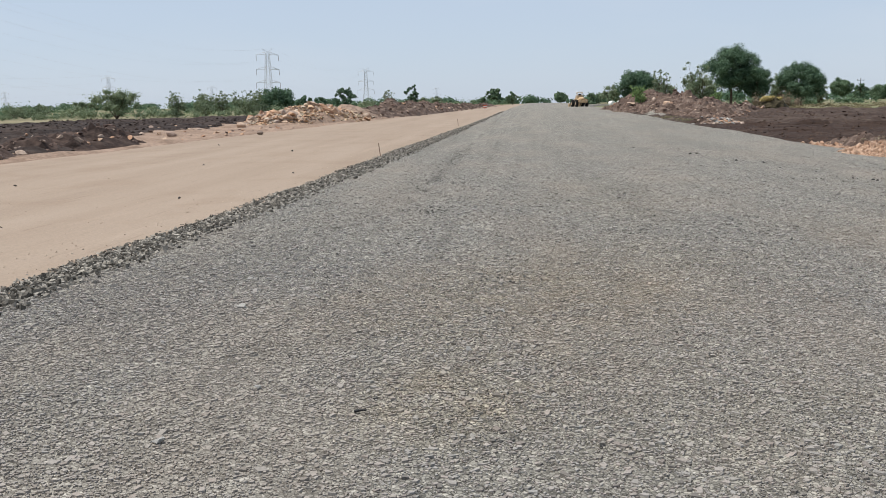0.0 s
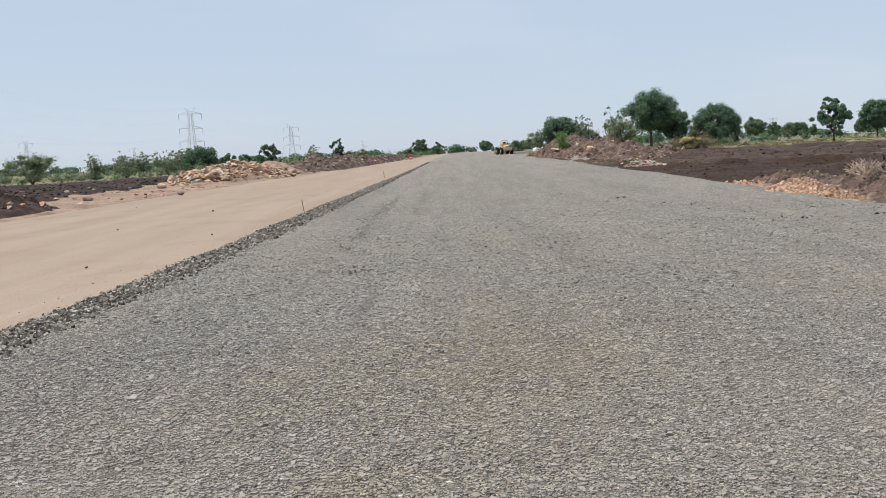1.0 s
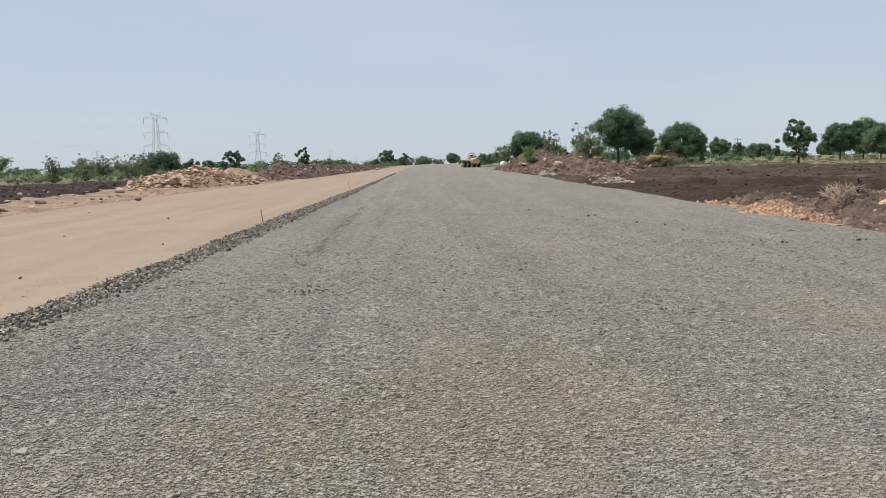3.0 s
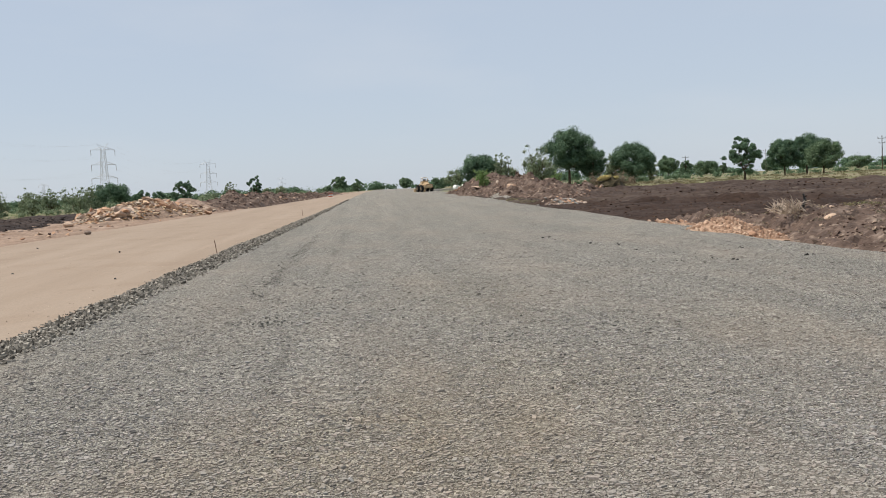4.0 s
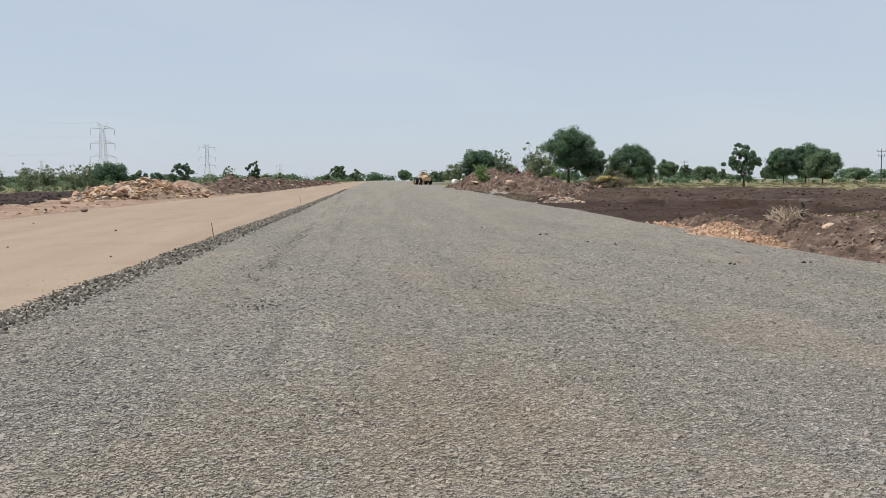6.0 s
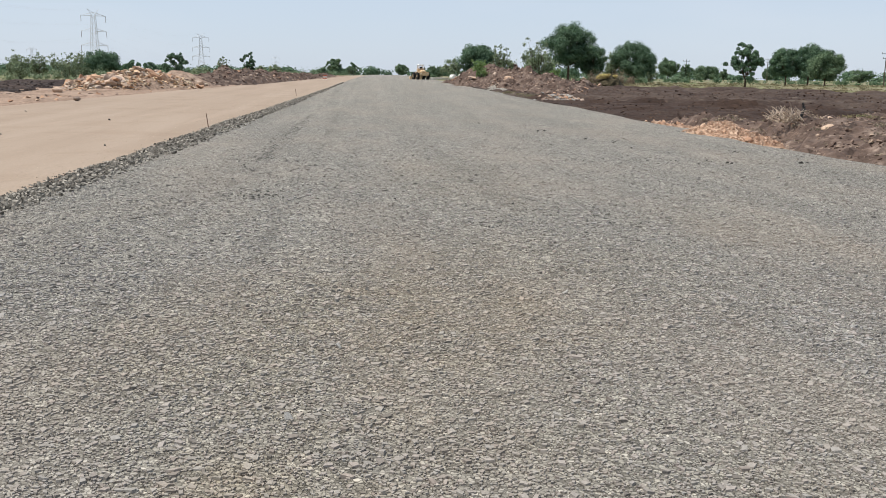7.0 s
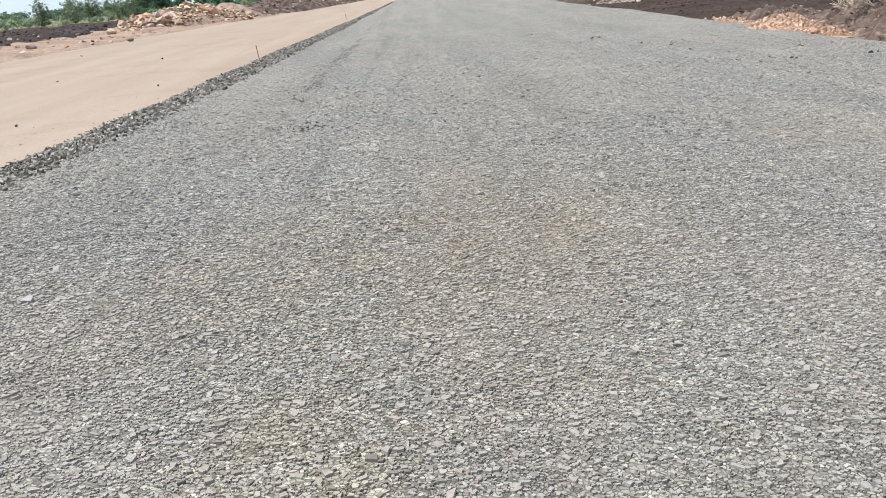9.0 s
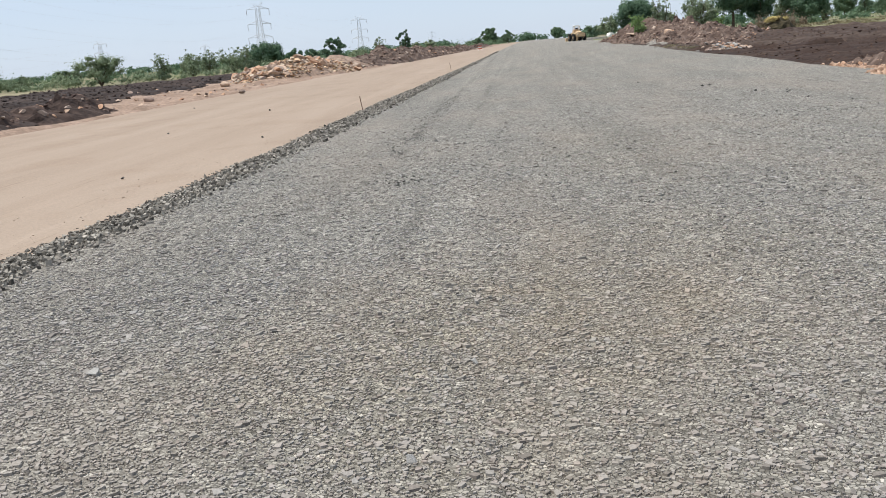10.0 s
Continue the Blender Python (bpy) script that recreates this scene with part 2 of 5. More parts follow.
SAND = murrum_surface()
LEFT_SOIL = earth("ploughed_near_black_soil", (0.021, 0.014, 0.012), (0.038, 0.026, 0.021), (0.064, 0.045, 0.037), 0.7, 5, 0.05, None, (0.35, 1.0, 1.0))
BLACK_SOIL = earth("ploughed_black_soil", (0.020, 0.011, 0.007), (0.037, 0.021, 0.014), (0.060, 0.037, 0.025), 0.7, 5, 0.05, None, (0.35, 1.0, 1.0))
BROWN_SOIL = earth("dug_brown_soil", (0.061, 0.040, 0.031), (0.117, 0.080, 0.062), (0.206, 0.153, 0.122), 1.6, 6, 0.1, ((0.279, 0.212, 0.165), 2.2, 0.6))
TILLED_SOIL = earth("tilled_brown_soil", (0.037, 0.023, 0.018), (0.058, 0.039, 0.030), (0.085, 0.061, 0.046), 0.8, 5, 0.06, ((0.104, 0.081, 0.062), 0.9, 0.6), (0.25, 1.0, 1.0))
RED_SOIL = earth("pale_reddish_soil", (0.19, 0.128, 0.09), (0.275, 0.192, 0.138), (0.345, 0.25, 0.187), 0.5, 6, 0.04, ((0.14, 0.09, 0.065), 0.8, 0.6))
GRASS = earth("dry_grass_field", (0.14, 0.125, 0.07), (0.205, 0.18, 0.105), (0.28, 0.24, 0.15), 0.09, 2.5, 0.05, ((0.13, 0.145, 0.06), 0.05, 0.49))
PALE_ROCK = stone("pale_orange_rock", [(0.33, 0.19, 0.12), (0.46, 0.285, 0.18), (0.5, 0.36, 0.26), (0.42, 0.33, 0.265), (0.25, 0.165, 0.125)], False, 5)
ORANGE_ROCK = stone("orange_murrum_lump", [(0.36, 0.21, 0.13), (0.47, 0.3, 0.2), (0.54, 0.39, 0.28)], False, 8)
BROWN_CLOD = stone("brown_soil_clod", [(0.057, 0.035, 0.028), (0.104, 0.070, 0.054), (0.162, 0.110, 0.088), (0.285, 0.220, 0.175)], False, 8)
CLODS = stone("soil_clods", [(0.0375, 0.0210, 0.0142), (0.0600, 0.0353, 0.0240), (0.0975, 0.0622, 0.0442)], True, 8)
DARK_BIT = stone("dark_stone_bit", [(0.03, 0.028, 0.026), (0.07, 0.063, 0.057)], False, 30)
WHITE_STONE = stone("pale_grey_stone", [(0.256, 0.246, 0.228), (0.320, 0.308, 0.284), (0.368, 0.352, 0.320)], False, 30)
BARK = plain("bark", (0.09, 0.065, 0.045), 0.95, 0, 0.4, 9)
TWIG = plain("dry_twig", (0.44, 0.36, 0.28), 0.9, 0, 0.3, 12)
LEAF_DARK = foliage("dark_green_leaves", [(0.068, 0.125, 0.075), (0.098, 0.168, 0.102), (0.135, 0.212, 0.131)])
LEAF_MID = foliage("mid_green_leaves", [(0.085, 0.14, 0.08), (0.13, 0.2, 0.115), (0.19, 0.265, 0.16)])
LEAF_LIGHT = foliage("light_green_leaves", [(0.145, 0.19, 0.11), (0.21, 0.265, 0.16), (0.29, 0.345, 0.225)])
LEAF_SAPLING = foliage("sapling_leaves", [(0.15, 0.24, 0.08), (0.22, 0.32, 0.12), (0.29, 0.4, 0.17)])
LEAF_DRY = foliage("dry_leaves", [(0.23, 0.18, 0.135), (0.31, 0.245, 0.185), (0.27, 0.225, 0.16)])
STEEL = plain("galvanised_steel", (0.5, 0.51, 0.53), 0.6, 0.3, 0.15, 2)
CABLE = plain("aluminium_cable", (0.42, 0.42, 0.43), 0.6, 0.5, 0.1, 1)
GLASSY = plain("insulator_brown_glaze", (0.2, 0.16, 0.14), 0.3, 0, 0.2, 8)
YELLOW = plain("worn_yellow_paint", (0.56, 0.4, 0.235), 0.5, 0, 0.25, 3)
WHITE = plain("white_paint", (0.75, 0.74, 0.7), 0.6, 0, 0.1, 3)
RUBBER = plain("tyre_rubber", (0.025, 0.024, 0.023), 0.85, 0, 0.3, 8)
BLACK_METAL = plain("black_metal", (0.03, 0.03, 0.03), 0.5, 0.3, 0.3, 6)
RUST = plain("rusty_rebar", (0.14, 0.075, 0.05), 0.85, 0.2, 0.4, 30)
RED = plain("red_paint", (0.5, 0.1, 0.05), 0.6, 0, 0.2, 6)
CONCRETE = plain("pale_concrete", (0.68, 0.63, 0.56), 0.9, 0, 0.15, 4)
STRAW = plain("yellow_straw", (0.46, 0.37, 0.15), 0.95, 0, 0.35, 9)
LAMP = plain("lamp_glass", (0.7, 0.68, 0.6), 0.15, 0, 0.05, 5)


# ---- helpers of the builder ----
def hashed(ix, iy, seed):
    h = np.sin(ix * 127.1 + iy * 311.7 + seed * 74.7) * 43758.5453
    return h - np.floor(h)


def value_noise(x, y, seed=0):
    x, y = np.asarray(x, float), np.asarray(y, float)
    ix, iy = np.floor(x), np.floor(y)
    fx, fy = x - ix, y - iy
    fx, fy = fx * fx * (3 - 2 * fx), fy * fy * (3 - 2 * fy)
    a, b = hashed(ix, iy, seed), hashed(ix + 1, iy, seed)
    c, d = hashed(ix, iy + 1, seed), hashed(ix + 1, iy + 1, seed)
    return (a * (1 - fx) + b * fx) * (1 - fy) + (c * (1 - fx) + d * fx) * fy - 0.5


def fbm(x, y, size, octaves=4, seed=0, gain=0.5):
    """Noise in about -0.5 to 0.5 with its largest lumps of that size in metres."""
    out, amp = 0.0, 1.0
    for k in range(octaves):
        out = out + amp * value_noise(np.asarray(x) / size + 17.3 * k, np.asarray(y) / size - 9.1 * k, seed + k)
        size, amp = size / 2, amp * gain
    return out


def part(name, bm, mat, parent, label=""):
    me = bpy.data.meshes.new(name)
    bm.to_mesh(me)
    bm.free()
    me.materials.append(mat)
    ob = new(name, me)
    ob.parent = parent
    if label:
        tagged(ob, label)
    return ob


def thing(name, x, y, z, label, category, group="", kind="", turn=0.0):
    ob = new(name)
    ob.matrix_basis = pose(x, y, z, 0, 0, turn)
    return tagged(ob, label, category, group, kind)


def mesh_of(name, verts, faces, mat, smooth=False):
    me = bpy.data.meshes.new(name)
    me.from_pydata(verts, [], faces)
    me.materials.append(mat)
    if smooth:
        me.polygons.foreach_set("use_smooth", [True] * len(me.polygons))
    me.update()
    return me


def sheet(name, xs, ys, height, mat, keep=None, smooth=True):
    """A sheet over the grid xs, ys; keep tells which faces stay."""
    gx, gy = np.meshgrid(xs, ys)
    gz = height(gx, gy)
    verts = np.stack([gx, gy, gz], -1).reshape(-1, 3)
    nx, ny = len(xs), len(ys)
    i = (np.arange(ny - 1)[:, None] * nx + np.arange(nx - 1)[None]).ravel()
    faces = np.stack([i, i + 1, i + nx + 1, i + nx], 1)
    if keep is not None:
        mid = verts[faces].mean(1)
        faces = faces[keep(mid[:, 0], mid[:, 1])]
        used, back = np.unique(faces, return_inverse=True)
        verts, faces = verts[used], back.reshape(faces.shape)
    return new(name, mesh_of(name, verts.tolist(), faces.tolist(), mat, smooth))


def box(bm, centre, size, bevel=0.0, m=None):
    r = bmesh.ops.create_cube(bm, size=1.0)["verts"]
    bmesh.ops.scale(bm, vec=size, verts=r)
    if bevel:
        edges = list({e for v in r for e in v.link_edges})
        r = bmesh.ops.bevel(bm, geom=edges, offset=bevel, segments=2, affect="EDGES")["verts"]
        r = list({v for v in r})
    bmesh.ops.transform(bm, matrix=Matrix.Translation(centre) @ (m or Matrix()), verts=r)


def bar(bm, a, b, r1, r2=None, sides=6):
    """A tapered round bar from a to b."""
    a, b = Vector(a), Vector(b)
    r2 = r1 if r2 is None else r2
    turn = (b - a).to_track_quat("Z", "Y").to_matrix().to_4x4()
    r = bmesh.ops.create_cone(bm, cap_ends=True, segments=sides, radius1=r1, radius2=r2, depth=(b - a).length)["verts"]
    bmesh.ops.transform(bm, matrix=Matrix.Translation((a + b) / 2) @ turn, verts=r)


def rock_mesh(name, mat, seed, flat=0.7, points=13):
    rnd = random.Random(seed)
    bm = bmesh.new()
    for _ in range(points):
        v = Vector((rnd.gauss(0, 1), rnd.gauss(0, 1), rnd.gauss(0, 1))).normalized() * rnd.uniform(0.4, 0.55)
        bm.verts.new((v.x * 1.15, v.y * 0.9, v.z * flat))
    hull = bmesh.ops.convex_hull(bm, input=bm.verts)
    bmesh.ops.delete(bm, geom=[g for g in hull["geom_interior"] if isinstance(g, bmesh.types.BMVert)], context="VERTS")
    me = bpy.data.meshes.new(name)
    bm.to_mesh(me)
    bm.free()
    me.materials.append(mat)
    return me


def rock_set(name, mat, seed, flat=0.7, many=6):
    return [rock_mesh(name, mat, seed + k, flat, 9 + k % 4) for k in range(many)]


def rock(name, meshes, rnd, x, y, z, size, parent=None):
    ob = new(name, rnd.choice(meshes))
    ob.matrix_basis = pose(x, y, z, rnd.uniform(-25, 25), rnd.uniform(-25, 25), rnd.uniform(0, 360)) @ Matrix.Diagonal((size, size, size, 1))
    ob.parent = parent
    return ob


def pieces(name, centres, radii, heights, mat, sides=5, seed=0, lean=0.3, inset=0.8, uneven=0.18):
    """Many small angular stones in one mesh: each a low prism with an uneven, leaning top."""
    rng = np.random.default_rng(seed)
    n = len(centres)
    ang = (np.arange(sides) / sides * 2 * np.pi)[None] + rng.uniform(0, 6.28, (n, 1)) + rng.uniform(-0.4, 0.4, (n, sides))
    rad = radii[:, None] * rng.uniform(0.7, 1.25, (n, sides))
    long, way = rng.uniform(1.0, 1.7, (n, 1)), rng.uniform(0, 3.14, (n, 1))
    u, v = rad * np.cos(ang) * long, rad * np.sin(ang)
    dx, dy = u * np.cos(way) - v * np.sin(way), u * np.sin(way) + v * np.cos(way)
    tilt = rng.normal(0, lean, (n, 2))
    top = heights[:, None] * rng.uniform(1 - uneven, 1 + uneven, (n, sides)) + 0.75 * (dx * tilt[:, :1] + dy * tilt[:, 1:])
    low = np.stack([centres[:, :1] + dx, centres[:, 1:2] + dy, np.repeat(centres[:, 2:3] - 0.45 * heights[:, None], sides, 1)], -1)
    up = np.stack([centres[:, :1] + dx * inset, centres[:, 1:2] + dy * inset, centres[:, 2:3] + top], -1)
    verts = np.concatenate([low, up], 1).reshape(-1, 3)
    k = np.arange(sides)
    walls = np.stack([k, (k + 1) % sides, (k + 1) % sides + sides, k + sides], 1).ravel()
    loops = np.concatenate([walls, k + sides])
    loops = (np.arange(n)[:, None] * 2 * sides + loops[None]).ravel().astype(np.int32)
    starts = np.concatenate([4 * np.arange(sides), [4 * sides]])
    starts = (np.arange(n)[:, None] * 5 * sides + starts[None]).ravel().astype(np.int32)
    me = bpy.data.meshes.new(name)
    me.vertices.add(len(verts))
    me.vertices.foreach_set("co", verts.astype(np.float32).ravel())
    me.loops.add(len(loops))
    me.loops.foreach_set("vertex_index", loops)
    me.polygons.add(len(starts))
    me.polygons.foreach_set("loop_start", starts)
    me.polygons.foreach_set("use_smooth", [False] * len(starts))
    me.update(calc_edges=True)
    me.validate()
    me.materials.append(mat)
    return new(name, me)


# ---- the lie of the land ----
def rubble_of(name, centres, sizes, mat, seed, flat=0.6, points=9):
    """Many tumbled angular lumps in one mesh."""
    rng = np.random.default_rng(seed)
    shapes = []
    for k_ in range(6):
        me = rock_mesh("lump", mat, seed + k_, flat, points)
        co = np.empty(len(me.vertices) * 3)
        me.vertices.foreach_get("co", co)
        shapes.append((co.reshape(-1, 3), [tuple(p.vertices) for p in me.polygons]))
        bpy.data.meshes.remove(me)
    verts, faces, at = [], [], 0
    for c, z in zip(centres, sizes):
        co, fs = shapes[rng.integers(6)]
        a, tip, way = rng.uniform(0, 6.283), rng.normal(0, 0.3), rng.uniform(0, 6.283)
        m_ = np.array(Matrix.Rotation(way, 3, "Z") @ Matrix.Rotation(tip, 3, "X") @ Matrix.Rotation(a, 3, "Z"))
        verts.append(co @ m_.T * z * rng.uniform(0.7, 1.3, 3) + c)
        faces.extend(tuple(i + at for i in f) for f in fs)
        at += len(co)
    return new(name, mesh_of(name, np.concatenate(verts).tolist(), faces, mat))


def rise(y):
    """The road climbs gently ahead."""
    return 1.35 * (1 - np.exp(-(np.maximum(0, np.asarray(y, float) - 15) / 130) ** 1.3))


def bend(y):
    """The road drifts to the right ahead."""
    return 3.5 * (np.clip(np.asarray(y, float) - 20, 0, 240) / 200) ** 1.6


def edge_width(y):
    """How far the loose stones run down from the road's edge."""
    return np.interp(y, [0, 8, 15, 25, 35, 50, 80, 120], [1.25, 1.32, 1.4, 1.42, 1.35, 1.1, 0.6, 0.45])


def left_edge(y):
    return -3.9 + np.interp(y, [0, 5, 12, 23, 38, 60, 100, 160], [0, 0.05, 0.24, 0.45, 0.7, 0.95, 1.1, 1.05]) + bend(y) + 0.12 * fbm(np.asarray(y), 0 * np.asarray(y), 3.0, 3, 5)


def right_edge(y):
    return 8.75 + bend(y) + 0.35 * fbm(np.asarray(y), 0 * np.asarray(y), 5.0, 3, 8)


def murrum_edge(y):
    return np.interp(y, [0, 27, 39, 50, 62, 75, 105, 150, 220, 300], [-16, -16, -15.6, -15, -13.8, -12.6, -9.8, -6.8, -4, -2])


def lie(x, y):
    """The level of the natural ground."""
    x, y = np.asarray(x, float), np.asarray(y, float)
    far = np.clip((np.hypot(x, y) - 400) / 1500, 0, 1)
    return rise(y) - 0.3 + 0.25 * fbm(x, y, 25, 3, 3) * np.clip(y / 60, 0, 1) - 3.0 * far


def steps(a, b, first, grow):
    out, s = [a], first
    while out[-1] < b:
        out.append(out[-1] + s)
        s *= grow
    return out


half = steps(0, 4000, 1.5, 1.07)
ground = sheet("ground", np.array([-v for v in half[:0:-1]] + half), np.array([-v for v in steps(0, 400, 4, 1.25)[:0:-1]] + steps(0, 4200, 1.5, 1.05)), lie, GRASS)
tagged(ground, "dry yellow-green farmland reaching to the horizon", "ground", kind="structure")

# road: cross rows of the crushed-stone layer with its sloping sides
ys = np.concatenate([np.arange(-30, 40, 0.5), np.arange(40, 330, 2.0)])
us = np.linspace(0, 1, 41)
verts, faces = [], []
for y in ys:
    a, b, z = float(left_edge(y)), float(right_edge(y)), float(rise(y))
    row = [(a - float(edge_width(y)) - 0.02, -0.32), (a - 0.1, -0.03)] + [(a + (b - a) * u, 0.0) for u in us] + [(b + 0.25, -0.06), (b + 1.0, -0.45)]
    for x, dz in row:
        verts.append((x, float(y), z + dz + (0.012 * float(fbm(x, y, 1.5, 2, 11)) if dz == 0 else 0)))
w = len(us) + 4
for j in range(len(ys) - 1):
    for i in range(w - 1):
        k = j * w + i
        faces.append((k, k + 1, k + w + 1, k + w))
road = new("road", mesh_of("road", verts, faces, ROAD, True))
tagged(road, "unfinished wide road of compacted grey crushed stone", "road", kind="structure")

# tan strip beside it
ys = np.concatenate([np.arange(-30, 60, 0.5), np.arange(60, 330, 2.0)])
verts, faces = [], []
for y in ys:
    a, b, z = float(murrum_edge(y)) + 0.5 * float(fbm(y, 0.0, 4, 3, 21)), float(left_edge(y)) - 0.4, float(rise(y)) - 0.22
    for i in range(31):
        u = i / 30
        x = a + (b - a) * u
        verts.append((x, float(y), z + 0.02 * float(fbm(x * 1.6, y * 0.25, 2.0, 3, 31)) - (0.25 if i == 0 else 0)))
for j in range(len(ys) - 1):
    for i in range(30):
        k = j * 31 + i
        faces.append((k, k + 1, k + 32, k + 31))
strip = new("murrum_strip", mesh_of("murrum_strip", verts, faces, SAND, True))
tagged(strip, "flat tan strip of rolled earth with faint wheel marks", "dirt road", kind="structure")


# ---- fields and banks ----
def bank_line(x, y):
    """Where the raised bank beside the road ends, towards the sunken dark bed."""
    return 29.2 + 0.14 * (x - 12) + 3.4 * np.clip((10.7 - x) / 1.6, 0, 1) + 1.3 * fbm(x, y, 2.4, 4, 46)


def field_right(x, y):
    trench = -0.55 * np.exp(-(((x - 10.3) / 0.8) ** 2 + ((y - 24.6) / 1.1) ** 2))
    bed = np.clip((50 - 1.2 * (np.clip(x, 0, 24) - 15) + 2 * fbm(x, y, 5, 3, 42) - y) / 1.5, 0, 1)
    furrow = 0.11 * np.sin((y + 0.15 * x) * 2.1 + 2 * fbm(x, y, 6, 2, 40)) * np.clip((x - 10.5) / 3, 0, 1)
    rough = 0.32 * fbm(x, y, 1.6, 5, 41, 0.6) * np.clip((x - 8.6) / 1.5, 0.3, 1)
    meet = -0.12 * np.clip((10.5 - bend(y) - x) / 1.5, 0, 1) - 0.25 * np.clip((x - 60) / 15, 0, 1)
    return rise(y) - 0.06 + trench + (furrow + 0.95 * rough) * (1 - 0.35 * bed) - 0.08 * bed + 0.1 * (1 - bed) + meet


def in_field_right(x, y):
    far = np.where(x < 34, 83, 83 - 1.5 * (x - 34)) + 2.0 * fbm(x, y, 6, 3, 44)
    return (x > right_edge(y) + 0.1) & (y < np.maximum(far, 58))


def dark_bed(x, y):
    return y < 50 - 1.2 * (x - 15) * (x < 24) - 10.8 * (x >= 24) + 2 * fbm(x, y, 5, 3, 42)


field_xs, field_ys = np.concatenate([np.arange(8.6, 24, 0.16), np.arange(24, 80, 0.5)]), np.concatenate([np.arange(22, 36, 0.16), np.arange(36, 90, 0.4)])
fr = sheet("ploughed_field_right", field_xs, field_ys, field_right, BLACK_SOIL, lambda x, y: in_field_right(x, y) & dark_bed(x, y), False)
fu = sheet("tilled_field_right", field_xs, field_ys, field_right, TILLED_SOIL, lambda x, y: in_field_right(x, y) & ~dark_bed(x, y), False)
tagged(fu, "lighter brown tilled ground between the dark bed and the grass", "field", kind="structure")
tagged(fr, "dark brown ploughed field of rough clods beside the road", "field", kind="structure")


def bank(x, y):
    foot = right_edge(y) + np.interp(y, [19, 22, 30, 32], [0.15, 1.0, 0.9, 0.2])
    up = np.clip((x - foot) / np.interp(y, [20, 25, 28], [3.2, 1.5, 0.8]), 0, 1)
    inner = np.clip((bank_line(x, y) - y) / 0.7, 0, 1) * np.clip((x - foot) / 0.5, 0, 1)
    along, across = 0.75 * x + 0.66 * y, 0.75 * y - 0.66 * x
    raked = 0.4 - np.abs(fbm(along * 0.24, across, 0.5, 3, 47, 0.5))
    return field_right(x, y) - 0.1 + inner * (0.1 + 0.36 * up * (2 - up) + 0.24 * fbm(x + 0.5 * y, y, 1.4, 4, 45, 0.5) + 0.42 * (raked - 0.25)) - 0.3 * inner * np.exp(-(((x - 10.5) / 0.45) ** 2 + ((y - 23.0) / 0.8) ** 2))


eb = sheet("earth_bank", np.arange(8.6, 27, 0.11), np.arange(10, 36.5, 0.11), bank, BROWN_SOIL, lambda x, y: (x > right_edge(y) + 0.1) & (y < bank_line(x, y) + 0.3), False)
tagged(eb, "rough bank of dug brown earth with dry bits beside the road", "bank", kind="structure")


def field_left(x, y):
    edge = np.where(y < 36, -16.7, np.interp(y, [36, 46, 100], [-17.2, -20.2, -23]))
    lump = 0.25 * np.exp(-(((x + 18.5) / 1.6) ** 2)) * np.clip((38 - y) / 3, 0, 1) * (0.7 + fbm(x, y, 3, 3, 52))
    rough = 0.26 * fbm(x, y, 1.4, 5, 51, 0.6)
    return rise(y) - 0.06 + rough + lump - 0.35 * np.exp(-(np.maximum(0, edge - x) / 0.5))


def in_field_left(x, y):
    edge = np.where(y < 36, -16.5, np.interp(y, [36, 37.5, 46, 100], [-16.5, -18.2, -20.2, -23])) + 0.8 * fbm(x, y, 2.5, 3, 54)
    return (x < edge) & (y < 96 + 2 * (x + 30) + 2 * fbm(x, y, 5, 2, 53))


fl = sheet("ploughed_field_left", np.concatenate([np.arange(-75, -30, 0.6), np.arange(-30, -15.6, 0.18)]), np.concatenate([np.arange(5, 50, 0.2), np.arange(50, 112, 0.6)]), field_left, LEFT_SOIL, in_field_left, False)
tagged(fl, "almost black ploughed field with scattered pale stones", "field", kind="structure")


def verge_left(x, y):
    return rise(y) - 0.2 + 0.22 * fbm(x, y, 2.2, 4, 61) * np.clip((murrum_edge(y) + 0.8 - x) / 1.0, 0.0, 1) - 0.2 * np.clip((x - murrum_edge(y) + 0.2) / 1.0, 0, 1)


vl = sheet("verge_left", np.arange(-26, -2, 0.3), np.arange(4, 240, 0.5), verge_left, RED_SOIL, lambda x, y: (x < murrum_edge(y) + 0.8) & (x > np.interp(y, [4, 33, 38, 46, 100, 240], [-18.5, -18.5, -19.5, -21.5, -23.9, -14])), False)
tagged(vl, "strip of bare reddish soil along the tan strip", "verge", kind="structure")


# ---- heaps ----
def ridge(points, x, y, width):
    """The height of a heap whose crest runs through points (x, y, height)."""
    out = np.zeros_like(np.asarray(x, float))
    for (x0, y0, h0), (x1, y1, h1) in zip(points, points[1:]):
        dx, dy = x1 - x0, y1 - y0
        t = np.clip(((x - x0) * dx + (y - y0) * dy) / (dx * dx + dy * dy), 0, 1)
        d = np.hypot(x - x0 - t * dx, y - y0 - t * dy)
        h = h0 + (h1 - h0) * t
        out = np.maximum(out, h * np.clip(1 - (d / (width * (0.45 + 0.55 * h))), 0, 1) ** 0.8)
    return out


